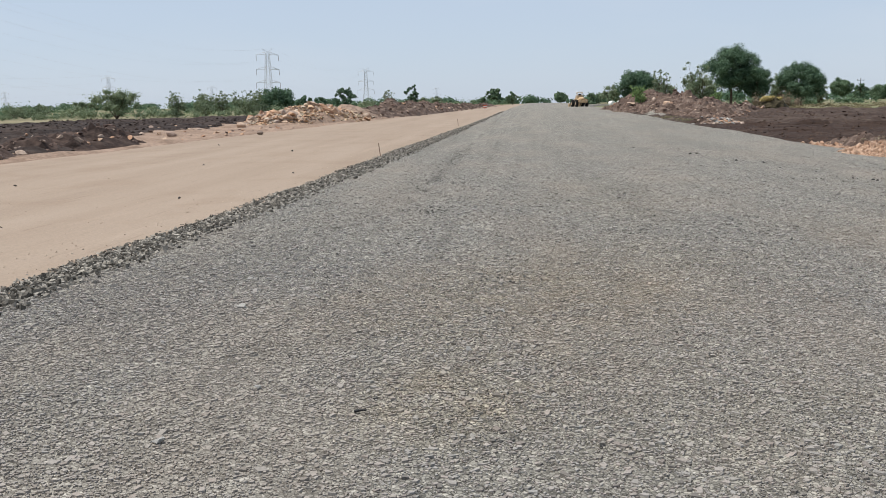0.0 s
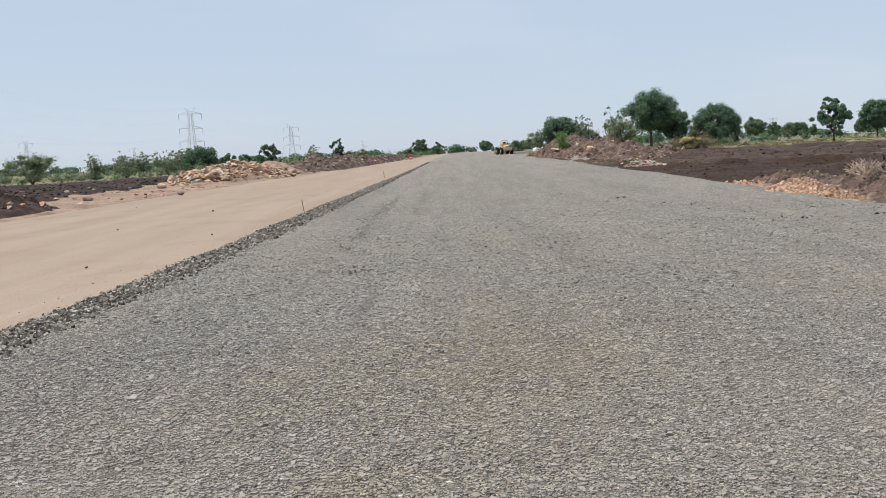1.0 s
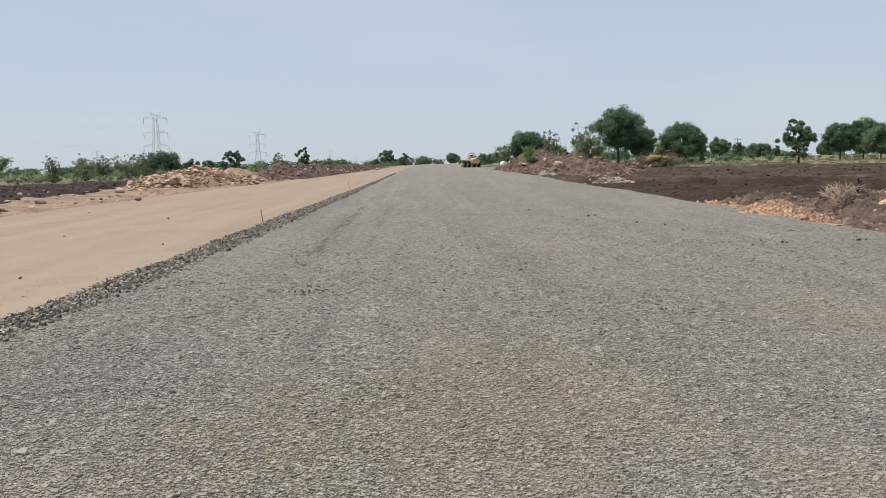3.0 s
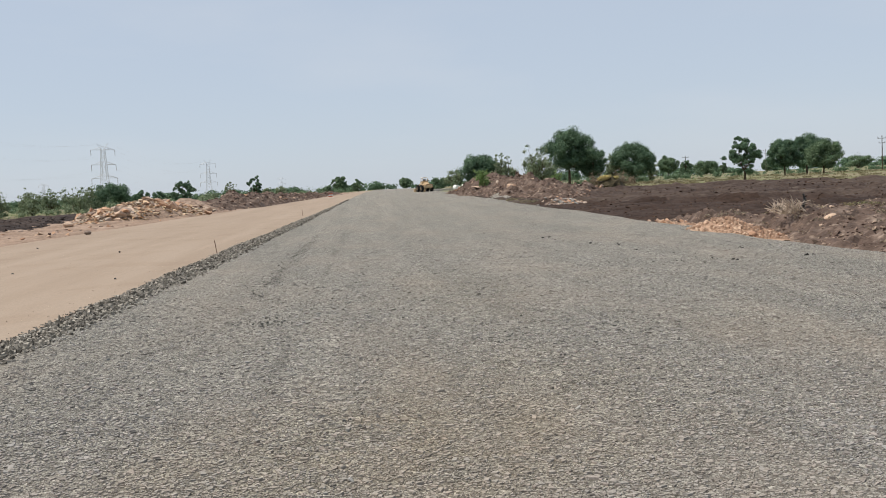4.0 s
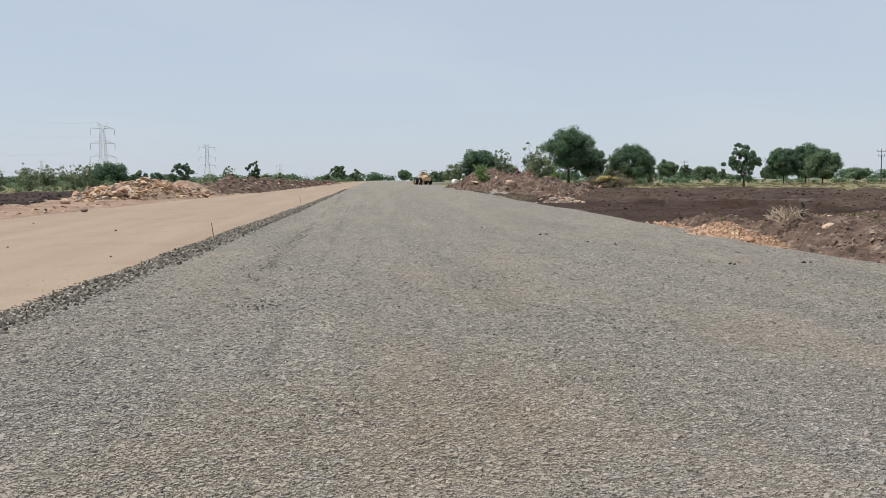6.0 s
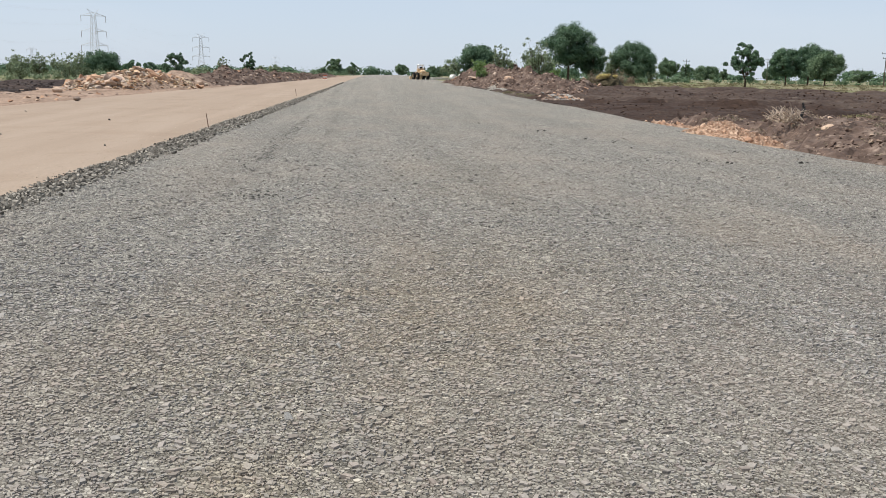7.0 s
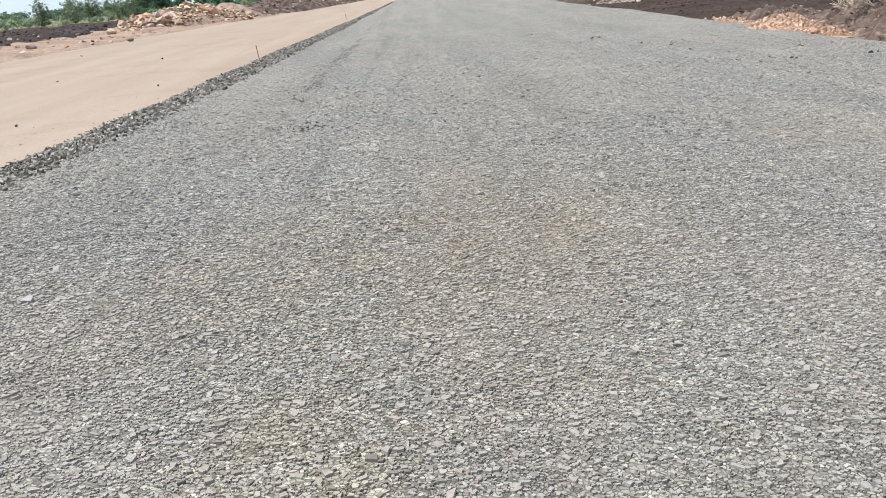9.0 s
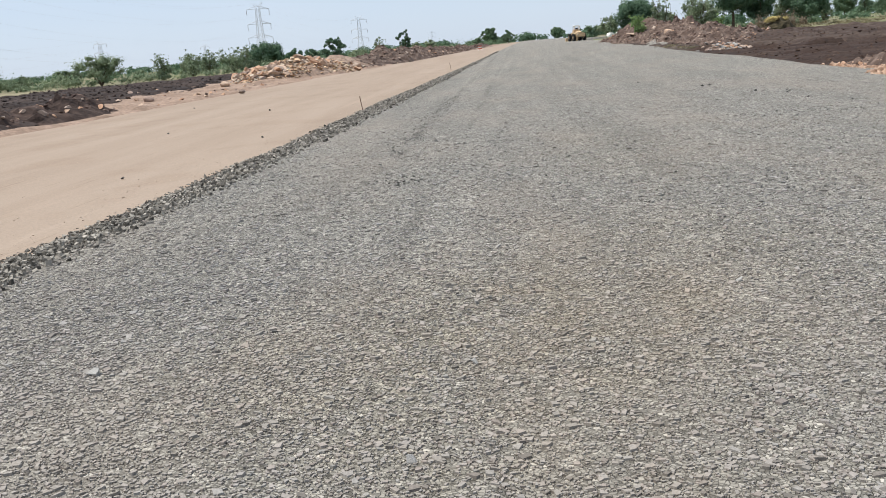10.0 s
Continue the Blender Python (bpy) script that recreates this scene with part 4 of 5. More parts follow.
def tree(x, y, height, width, kind, seed, leaf, label, group="", stem=0.3):
    rnd = random.Random(seed)
    ob = thing("tree" if kind in ("dense", "airy") else "bush", x, y, fz(lie, x, y) - 0.05, label, "tree" if kind in ("dense", "airy") else "bush", group)
    bm = bmesh.new()
    blobs = []
    r = 0.022 * height if kind in ("dense", "airy") else 0.012 * height
    if kind == "plume":
        for k in range(24):
            a, q = rnd.uniform(0, 6.28), rnd.uniform(0.05, 0.42) * width
            h = height * rnd.uniform(0.12, 0.62) * (1 - 0.35 * q / width)
            w1 = width * rnd.uniform(0.06, 0.13)
            blobs.append((math.cos(a) * q, math.sin(a) * q, h, w1, w1 * 0.9))
        for k in range(20):
            a, q = rnd.uniform(0, 6.28), width * rnd.uniform(0.05, 0.5)
            tip = Vector((math.cos(a) * q, math.sin(a) * q, height * rnd.uniform(0.6, 0.95) * (1 - 0.25 * q / width)))
            foot = Vector((tip.x * 0.3, tip.y * 0.3, height * 0.1))
            limb(bm, rnd, foot, tip, r * 0.5, r * 0.15)
            for t in (0.55, 0.66, 0.78, 0.9, 1.0):
                p = foot.lerp(tip, t)
                w1 = width * rnd.uniform(0.03, 0.07)
                blobs.append((p.x + rnd.gauss(0, w1 * 1.6), p.y + rnd.gauss(0, w1 * 1.6), p.z + rnd.gauss(0, w1), w1, w1 * 0.8))
        count = int(700 + 420 * width * height)
    elif kind == "bush":
        for k in range(6):
            a = rnd.uniform(0, 6.28)
            tip = (math.cos(a) * width * 0.28, math.sin(a) * width * 0.28, height * rnd.uniform(0.6, 0.9))
            limb(bm, rnd, (0, 0, 0), tip, r * 1.5, r * 0.5)
        for k in range(26):
            a, q = rnd.uniform(0, 6.28), rnd.uniform(0.1, 0.42) * width
            h = height * rnd.uniform(0.2, 0.92) * (1 - 0.5 * (q / width) ** 1.2)
            blobs.append((math.cos(a) * q, math.sin(a) * q, h, width * rnd.uniform(0.06, 0.15), height * rnd.uniform(0.06, 0.15)))
        count = int(600 + 420 * width * height)
    else:
        top = height * (stem + 0.18)
        bar(bm, (0, 0, 0), (0, 0, top * 0.5), r * 1.15, r * 0.9, 8)
        bar(bm, (0, 0, top * 0.48), (0, 0, top), r * 0.92, r * 0.6, 8)
        a_, c_ = width * 0.5, height * (1 - stem) * 0.5
        mid = height - c_
        lobes = 34 if kind == "dense" else 17
        for k in range(lobes):
            up = 1 - 2 * (k + 0.5) / lobes
            way, out = k * 2.4 + rnd.uniform(-0.5, 0.5), math.sqrt(1 - up * up)
            size = a_ * rnd.uniform(0.24, 0.4) if kind == "dense" else a_ * rnd.uniform(0.24, 0.42)
            deep = (1 - size / a_) * rnd.uniform(0.72, 1.14) if kind == "dense" else rnd.uniform(0.35, 0.85)
            if kind == "dense":
                up = max(up, -0.72)  # the crown's underside is flat
            c = Vector((math.cos(way) * out * a_ * deep, math.sin(way) * out * a_ * deep, mid + up * c_ * min(1.0, deep * 1.08)))
            c.z = min(c.z, height - size * 0.75)
            for j in range(5):
                d = Vector((rnd.gauss(0, 1), rnd.gauss(0, 1), rnd.gauss(0.25, 1))).normalized()
                thin = kind == "airy"
                p = c + d * size * (rnd.uniform(0.5, 1.0) if thin else rnd.uniform(0.2, 0.5))
                w1 = size * (rnd.uniform(0.3, 0.52) if thin else rnd.uniform(0.5, 0.8))
                blobs.append((*p, w1, w1 * 0.8))
            if k % 2 == 0:
                limb(bm, rnd, (0, 0, top * rnd.uniform(0.7, 1.0)), c, r * 0.45, r * 0.12)
        if kind == "dense":
            blobs += [(0, 0, mid + q * c_, a_ * 0.42, c_ * 0.3) for q in (-0.4, 0.0, 0.4)]
        count = int((1200 + 250 * width * height) * (1.6 if kind == "dense" else 1.1))
    part("trunk", bm, BARK, ob)
    leaf_cloud("crown", blobs, min(count, 20000), (0.07 + 0.0004 * y) * (0.75 if kind == "plume" else 1), leaf, seed, ob, kind in ("bush", "plume"))
    return ob


TREES = [
    (25.1, 115, 7.5, 5.4, 'dense'), (28.7, 118, 5.0, 3.8, 'dense'), (18.4, 100, 5.2, 3.4, 'plume'), (15.6, 105, 4.6, 2.4, 'plume'), (19.0, 102, 3.6, 4.2, 'bush'), (15.9, 107, 2.8, 3.0, 'bush'),
    (13.6, 112, 4.7, 4.2, 'dense'), (12.1, 130, 3.1, 2.6, 'bush'), (14.1, 185, 2.5, 3.6, 'bush'), (35.4, 122, 5.3, 5.3, 'dense'),
    (33.2, 124, 4.4, 2.9, 'plume'), (41.7, 135, 3.5, 2.0, 'plume'), (75.4, 230, 5.1, 4.5, 'dense'), (65.9, 190, 3.4, 2.8, 'airy'),
    (96.3, 260, 3.8, 6.3, 'dense'), (93.6, 240, 2.9, 2.3, 'airy'), (38.1, 92, 5.1, 3.3, 'airy'), (109.9, 250, 3.2, 3.0, 'dense'),
    (57.9, 126, 5.1, 4.0, 'dense'), (64.0, 132, 5.7, 5.0, 'dense'), (60.5, 120, 4.6, 4.2, 'dense'), (119.6, 220, 3.1, 6.4, 'bush'),
    (-7.6, 260, 4.2, 5.0, 'airy'), (-2.5, 240, 3.0, 3.2, 'airy'), (-10.3, 230, 2.0, 3.6, 'bush'), (13.3, 330, 3.9, 4.4, 'dense'),
    (-14.2, 120, 3.4, 1.7, 'airy'), (-15.7, 170, 2.0, 2.7, 'bush'), (-16.1, 150, 2.0, 2.0, 'bush'), (-16.3, 112, 3.0, 1.2, 'plume'),
    (-18.8, 98, 3.0, 2.3, 'airy'), (-30.6, 140, 2.1, 2.2, 'dense'), (-32.2, 135, 2.1, 2.6, 'airy'), (-31.5, 118, 3.2, 4.3, 'dense'),
    (-32.3, 108, 3.2, 3.8, 'plume'), (-37.0, 112, 3.1, 1.9, 'plume'), (-38.7, 110, 2.9, 2.4, 'plume'), (-21.5, 130, 1.5, 3.2, 'bush'),
    (-42.9, 95, 3.3, 4.6, 'bush'), (-47.5, 97, 1.7, 3.0, 'bush'), (-52, 96, 1.4, 2.6, 'plume'), (-57, 100, 1.5, 2.4, 'plume'), (-38.3, 100, 2.8, 2.2, 'plume'), (-36.4, 104, 2.7, 2.6, 'plume'), (-53.2, 130, 1.2, 1.6, 'bush'),
    (-64.6, 120, 1.6, 0.7, 'plume'), (-75, 135, 1.2, 2.6, 'bush'), (-70, 125, 1.2, 2.6, 'bush'),
]
WORDS = {"dense": "broad dense dark green tree standing in the fields", "airy": "slender open-crowned green tree with gaps", "bush": "leafy light green bush at the field's edge", "plume": "feathery upright light green bush"}
for i, (x, y, h, w_, k) in enumerate(TREES):
    # trees beyond 180 m get paler leaves: distance haze put into their colour
    tree(x, y, h + 0.3, w_ * (1.3 if k == "dense" else 1.15), k, 300 + i, LEAF_MID if y > 180 or x == 60.5 else {"dense": LEAF_DARK, "airy": LEAF_DARK, "bush": LEAF_LIGHT, "plume": LEAF_LIGHT}[k], WORDS[k], {"bush": "bushes", "plume": "bushes"}.get(k, "trees"), 0.2 if h > 7 else 0.1 if k == "dense" and h > 4 else 0.03 if k == "dense" else 0.1)


def hedge(name, label, points, height, width, mat, count, seed, leaf=0.2):
    """Low growth that nobody could count, along a line."""
    rng = random.Random(seed)
    blobs = []
    for (x0, y0), (x1, y1) in zip(points, points[1:]):
        m_ = int(math.hypot(x1 - x0, y1 - y0) / (width * 0.7)) + 1
        for j in range(m_):
            t = (j + rng.random()) / m_
            x, y = x0 + (x1 - x0) * t + rng.gauss(0, width * 0.5), y0 + (y1 - y0) * t + rng.gauss(0, width * 0.5)
            h = height * rng.uniform(0.45, 1.15)
            blobs.append((x, y, fz(lie, x, y) + h * 0.45, width * rng.uniform(0.4, 0.8), h * 0.5))
    ob = leaf_cloud(name, blobs, count, leaf, mat, seed, None, leaf < 0.5)
    return tagged(ob, label, "shrubs", kind="stuff")


hedge("scrub", "low green scrub behind the black field", [(-130, 128), (-62, 90), (-45, 93), (-33, 104), (-22, 118), (-16, 140)], 1.3, 1.6, LEAF_LIGHT, 30000, 5, 0.1)
hedge("scrub", "grey-green scrub further behind the black field", [(-150, 160), (-80, 122), (-52, 118), (-38, 128)], 1.5, 2.2, LEAF_MID, 14000, 11, 0.13)
hedge("scrub", "low mixed scrub along the far field", [(-130, 190), (-60, 160), (-25, 170), (-12, 215), (-6, 300)], 1.7, 3.0, LEAF_MID, 13000, 6, 0.17)
hedge("scrub", "green hedge at the end of the grass field", [(36, 135), (52, 150), (80, 150), (110, 148), (150, 150)], 1.2, 2.0, LEAF_MID, 12000, 7, 0.14)
hedge("scrub", "green scrub behind the spoil heap", [(11.5, 118), (15, 112), (19, 108), (24, 124), (33, 130), (42, 140)], 1.3, 1.3, LEAF_MID, 10000, 8, 0.1)
hedge("dry_scrub", "dry brown scrub under the big tree", [(27.2, 112), (29.5, 111), (32.5, 112)], 1.7, 1.0, LEAF_DRY, 8000, 9, 0.07)
hedge("far_woods", "distant line of dark trees on the horizon", [(-420, 560), (-250, 560), (-120, 520), (-40, 500), (10, 480), (60, 470), (150, 430), (260, 420), (420, 420)], 4.5, 9.0, LEAF_DARK, 26000, 10, 0.8)
for i, (x, y, h, w_) in enumerate(((10.6, 86, 1.9, 1.6), (16.2, 80, 1.6, 1.0))):
    b_ = tree(x, y, h, w_, "plume", 390 + i, LEAF_SAPLING, "bright green sapling growing on the earth heap", "bushes")
    b_.location.z = max(fz(spoil_z, x, y), fz(lie, x, y)) - 0.1

# grass tufts at the foot of the far field
bl = []
for _ in range(900):
    x, y = rnd.uniform(20, 90), rnd.uniform(84, 150)
    bl.append((x, y, fz(lie, x, y) + 0.06, rnd.uniform(0.2, 0.7), 0.12))
tagged(leaf_cloud("grass", bl, 16000, 0.1, foliage("field_grass", [(0.145, 0.14, 0.075), (0.21, 0.185, 0.11), (0.29, 0.245, 0.155)]), 77, None), "dry grass tufts over the far field", "grass", kind="stuff")


bl = []
for _ in range(160):
    x, y = rnd.gauss(9.9, 0.35), rnd.uniform(55, 66)
    bl.append((x, y, fz(road_z, x, y) + 0.02, 0.2, 0.08))
tagged(leaf_cloud("grass", bl, 900, 0.04, foliage("verge_grass", [(0.2, 0.17, 0.11), (0.26, 0.22, 0.14), (0.2, 0.19, 0.11)]), 78, None), "yellowish green grass at the road's edge", "grass", kind="stuff")
bl = []
for _ in range(420):
    x, y = rnd.uniform(9.8, 22), rnd.uniform(13, 31)
    if y < fz(bank_line, x, y):
        bl.append((x, y, fz(bank, x, y) + 0.02, 0.2, 0.05))
tagged(leaf_cloud("dry_grass", bl, 5200, 0.035, LEAF_DRY, 79, None), "dry straw and stalks strewn over the bank", "grass", kind="stuff")


bl = []
for _ in range(300):
    x, y = rnd.uniform(11.5, 24), rnd.uniform(19, 33)
    if 3 < fz(bank_line, x, y) - y + 2.2 * value_noise(x, y, 9) + 2.5 < 7:
        bl.append((x, y, fz(bank, x, y) + 0.03, 0.3, 0.06))
tagged(leaf_cloud("bank_grass", bl, 5200, 0.03, foliage("bank_grass", [(0.17, 0.15, 0.08), (0.23, 0.2, 0.11), (0.19, 0.19, 0.09)]), 80, None), "thin olive dry grass on top of the bank", "grass", kind="stuff")


def dead_branch(x, y, z):
    ob = thing("dead_branch", x, y, z, "pile of dry grey branches with a charred stump", "branches")
    rnd_ = random.Random(8)
    for k in range(38):
        bm = bmesh.new()
        a = rnd_.uniform(2.0, 4.6)
        s = Vector((rnd_.uniform(-0.45, 0.15), rnd_.uniform(-0.3, 0.3), rnd_.uniform(0.0, 0.1)))
        tip = s + Vector((math.cos(a) * rnd_.uniform(0.1, 0.6), math.sin(a) * 0.5, rnd_.uniform(0.05, 0.4)))
        limb(bm, rnd_, s, tip, 0.015, 0.006)
        fork = s.lerp(tip, 0.6)
        limb(bm, rnd_, fork, fork + Vector((rnd_.uniform(-0.3, 0.3), rnd_.uniform(-0.2, 0.2), rnd_.uniform(0.05, 0.3))), 0.012, 0.005)
        part("branch", bm, TWIG, ob)
    bm = bmesh.new()
    limb(bm, rnd_, (0.12, 0, -0.1), (0.26, 0, 0.4), 0.045, 0.035)
    limb(bm, rnd_, (0.26, 0, 0.39), (0.21, 0, 0.54), 0.035, 0.022)
    part("stump", bm, BLACK_METAL, ob, "charred black stump")


dead_branch(11.2, 23.8, fz(bank, 11.2, 23.8))

# ---- pylons and cables ----
ARMS = ((40.5, 9.0), (29.5, 9.2), (19.5, 9.7))


def pylon(x, y, turn, first=None):
    if first:
        return copy_thing(first, pose(x, y, fz(lie, x, y), 0, 0, turn))
    ob = thing("pylon", x, y, fz(lie, x, y), "tall grey steel lattice pylon with three cross-arms", "pylon", "pylons", turn=turn)
    half = lambda z: np.interp(z, [0, 19.5, 41], [4.6, 2.2, 1.3])
    bm = bmesh.new()
    for sx in (-1, 1):
        for sy in (-1, 1):
            zs = [0, 19.5, 41]
            for a, b in zip(zs, zs[1:]):
                bar(bm, (sx * half(a), sy * half(a), a), (sx * half(b), sy * half(b), b), 0.16, 0.12, 4)
    zs = [0, 6, 11.5, 16, 19.5, 23, 26.5, 29.5, 33, 37, 41]
    for a, b in zip(zs, zs[1:]):
        for s in (-1, 1):
            for t in (-1, 1):
                bar(bm, (t * half(a), s * half(a), a), (-t * half(b), s * half(b), b), 0.07, 0.07, 4)
                bar(bm, (s * half(a), t * half(a), a), (s * half(b), -t * half(b), b), 0.07, 0.07, 4)
    part("tower", bm, STEEL, ob)
    for z, reach in ARMS:
        for s in (-1, 1):
            bm = bmesh.new()
            for t in (-1, 1):
                bar(bm, (s * half(z), t * half(z), z), (s * reach, 0, z - 0.2), 0.13, 0.1, 4)
                bar(bm, (s * half(z), t * half(z), z + 2.0), (s * reach, 0, z - 0.2), 0.11, 0.08, 4)
            arm = part("cross_arm", bm, STEEL, ob)
            bm = bmesh.new()
            bar(bm, (s * reach, 0, z - 0.2), (s * reach, 0, z - 4.6), 0.14, 0.14, 6)
            part("insulator", bm, GLASSY, arm)
    bm = bmesh.new()
    for s in (-1, 1):
        bar(bm, (s * 1.3, 0, 41), (s * 4.2, 0, 45), 0.14, 0.07, 4)
        bar(bm, (0, 0, 42.5), (s * 4.2, 0, 45), 0.1, 0.07, 4)
    bar(bm, (-1.3, 0, 41), (0, 0, 42.5), 0.1, 0.1, 4)
    bar(bm, (1.3, 0, 41), (0, 0, 42.5), 0.1, 0.1, 4)
    part("peak", bm, STEEL, ob)
    return ob


LINE_A = [(-207, 330), (-195, 715), (-183, 1100), (-213, 2350)]
LINE_B = [(-560, 560), (-532, 1180), (-597, 1780)]
first = None
for line in (LINE_A, LINE_B, [(-1140, 2000)]):
    for p in line:
        made = pylon(*p, 36 if p == LINE_A[1] else 3 if line is LINE_A else -4, first)
        first = first or made


def cables(line, sag):
    ob = thing("power_line", *line[0], 0, "thin sagging cables strung between the pylons", "cables")
    for z, reach in ARMS + ((49.6, 4.2),):
        for s in (-1, 1):
            cu = bpy.data.curves.new("cable", "CURVE")
            cu.dimensions, cu.bevel_depth, cu.bevel_resolution = "3D", 0.014, 0
            for (x0, y0), (x1, y1) in zip(line, line[1:]):
                sp = cu.splines.new("POLY")
                sp.points.add(24)
                za, zb = fz(lie, x0, y0) + z - 4.6, fz(lie, x1, y1) + z - 4.6
                for j in range(25):
                    t = j / 24
                    sp.points[j].co = (x0 + (x1 - x0) * t + s * reach - line[0][0], y0 + (y1 - y0) * t - line[0][1], za + (zb - za) * t - sag * 4 * t * (1 - t), 1)
            cu.materials.append(CABLE)
            c_ = new("cable", cu)
            c_.parent = ob


cables(LINE_A[:3], 9)
cables(LINE_B[:2], 11)


def utility_pole(x, y, height):
    ob = thing("utility_pole", x, y, fz(lie, x, y) - 0.1, "thin grey utility pole with cross-bars", "pole", "utility poles")
    bm = bmesh.new()
    bar(bm, (0, 0, 0), (0, 0, height), 0.09, 0.05, 8)
    part("post", bm, BARK, ob)
    for z, r_ in ((height - 0.4, 0.7), (height - 1.1, 0.5)):
        bm = bmesh.new()
        box(bm, (0, 0, z), (2 * r_, 0.08, 0.1), 0.01)
        bar_ob = part("cross_bar", bm, STEEL, ob)
        for s in (-1, 1):
            bm = bmesh.new()
            bar(bm, (s * r_ * 0.9, 0, z + 0.05), (s * r_ * 0.9, 0, z + 0.25), 0.05, 0.03, 6)
            part("insulator", bm, GLASSY, bar_ob)


utility_pole(75.5, 132, 5.2)
utility_pole(103, 235, 6.0)
utility_pole(66, 190, 4.6)


# ---- the machine and what lies beside it ----
def wheel(parent, x, y, r, w_):
    bm = bmesh.new()
    t = bmesh.ops.create_cone(bm, cap_ends=False, segments=24, radius1=r, radius2=r, depth=w_)["verts"]
    bmesh.ops.create_cone(bm, cap_ends=False, segments=24, radius1=r * 0.55, radius2=r * 0.55, depth=w_)
    for z in (-w_ / 2, w_ / 2):
        o = sorted([v for v in bm.verts if abs(v.co.z - z) < 1e-4 and v.co.xy.length > r * 0.9], key=lambda v: math.atan2(v.co.y, v.co.x))
        i = sorted([v for v in bm.verts if abs(v.co.z - z) < 1e-4 and v.co.xy.length < r * 0.9], key=lambda v: math.atan2(v.co.y, v.co.x))
        for k in range(24):
            bm.faces.new((o[k], o[(k + 1) % 24], i[(k + 1) % 24], i[k]))
    for k in range(24):
        a = k / 24 * 2 * math.pi
        box(bm, (math.cos(a) * r, math.sin(a) * r, 0), (0.06, 0.09, w_ * 0.9), 0, Matrix.Rotation(a, 4, "Z"))
    m = pose(x, y, r, 0, 90, 0)
    bmesh.ops.transform(bm, matrix=m, verts=bm.verts)
    wh = part("wheel", bm, RUBBER, parent, "black lugged tyre")
    bm = bmesh.new()
    bmesh.ops.create_cone(bm, cap_ends=True, segments=20, radius1=r * 0.54, radius2=r * 0.4, depth=w_ * 0.7)
    bmesh.ops.transform(bm, matrix=m, verts=bm.verts)
    part("rim", bm, YELLOW, wh, "yellow rim")


def loader(x, y):
    ob = thing("wheel_loader", x, y, fz(road_z, 0, y), "yellow wheel loader with a white roof parked on the road", "loader", turn=12)
    ob.scale = (0.76, 0.76, 0.8)
    bm = bmesh.new()
    box(bm, (0, 0, 0.85), (1.0, 4.6, 0.5), 0.06)
    part("chassis", bm, BLACK_METAL, ob)
    bm = bmesh.new()
    box(bm, (0, -1.5, 1.3), (1.2, 1.7, 0.7), 0.14)
    box(bm, (0, -2.35, 0.95), (1.7, 0.3, 0.55), 0.08)
    for v in bm.verts:
        if v.co.z > 1.4:  # the hood narrows and slopes down to the rear
            v.co.x *= 0.82
            v.co.z -= 0.22 * max(0.0, -1.2 - v.co.y)
    hood = part("hood", bm, YELLOW, ob)
    bm = bmesh.new()
    for k in range(5):
        box(bm, (0, -2.37, 1.12 + 0.07 * k), (0.7, 0.03, 0.03), 0.005)
    part("grille", bm, BLACK_METAL, hood, "black radiator grille")
    for s in (-1, 1):
        bm = bmesh.new()
        box(bm, (s * 0.8, -1.35, 1.22), (0.5, 1.3, 0.1), 0.04, Matrix.Rotation(radians(s * 14), 4, "Y"))
        part("mudguard", bm, YELLOW, ob)
        bm = bmesh.new()
        bar(bm, (s * 0.62, -2.49, 1.05), (s * 0.62, -2.55, 1.05), 0.08, 0.08, 12)
        part("headlight", bm, LAMP, ob, "round pale lamp")
    bm = bmesh.new()
    for s in (-1, 1):
        for t in (-0.45, 0.7):
            bar(bm, (s * 0.62, t, 1.3), (s * 0.46, t * 0.8, 2.45), 0.05, 0.045, 6)
        bar(bm, (s * 0.62, -0.45, 1.95), (s * 0.58, 0.7, 1.95), 0.035, 0.035, 6)
    bar(bm, (-0.55, -0.42, 1.95), (0.55, -0.42, 1.95), 0.035, 0.035, 6)
    box(bm, (0, 0.1, 1.5), (1.28, 1.25, 0.75), 0.08)
    cab = part("cab", bm, YELLOW, ob)
    bm = bmesh.new()
    box(bm, (0, 0.0, 1.95), (0.5, 0.12, 0.55), 0.04)
    box(bm, (0, 0.25, 1.75), (0.5, 0.5, 0.12), 0.04)
    part("operator_seat", bm, BLACK_METAL, cab, "black seat")
    bm = bmesh.new()
    bar(bm, (0, 0.62, 1.85), (0, 0.5, 2.1), 0.03, 0.03, 6)
    part("steering_column", bm, BLACK_METAL, cab)
    bm = bmesh.new()
    box(bm, (-0.05, 0.1, 2.52), (1.12, 1.35, 0.2), 0.08)
    for v in bm.verts:
        if v.co.z > 2.55:
            v.co.x *= 0.85
    part("roof", bm, WHITE, ob, "white cab roof")
    bm = bmesh.new()
    bar(bm, (0.35, -1.2, 1.6), (0.35, -1.2, 2.2), 0.05, 0.05, 8)
    part("exhaust", bm, BLACK_METAL, ob, "black exhaust pipe")
    for s in (-1, 1):
        bm = bmesh.new()
        box(bm, (s * 0.5, 2.4, 1.0), (0.16, 1.9, 0.25), 0.03, Matrix.Rotation(radians(-18), 4, "X"))
        part("lift_arm", bm, YELLOW, ob)
    bm = bmesh.new()
    box(bm, (0, 3.4, 0.3), (2.3, 0.08, 0.6), 0.02)
    box(bm, (0, 3.75, 0.06), (2.3, 0.7, 0.08), 0.02)
    for s in (-1, 1):
        box(bm, (s * 1.12, 3.7, 0.3), (0.06, 0.6, 0.55), 0.01)
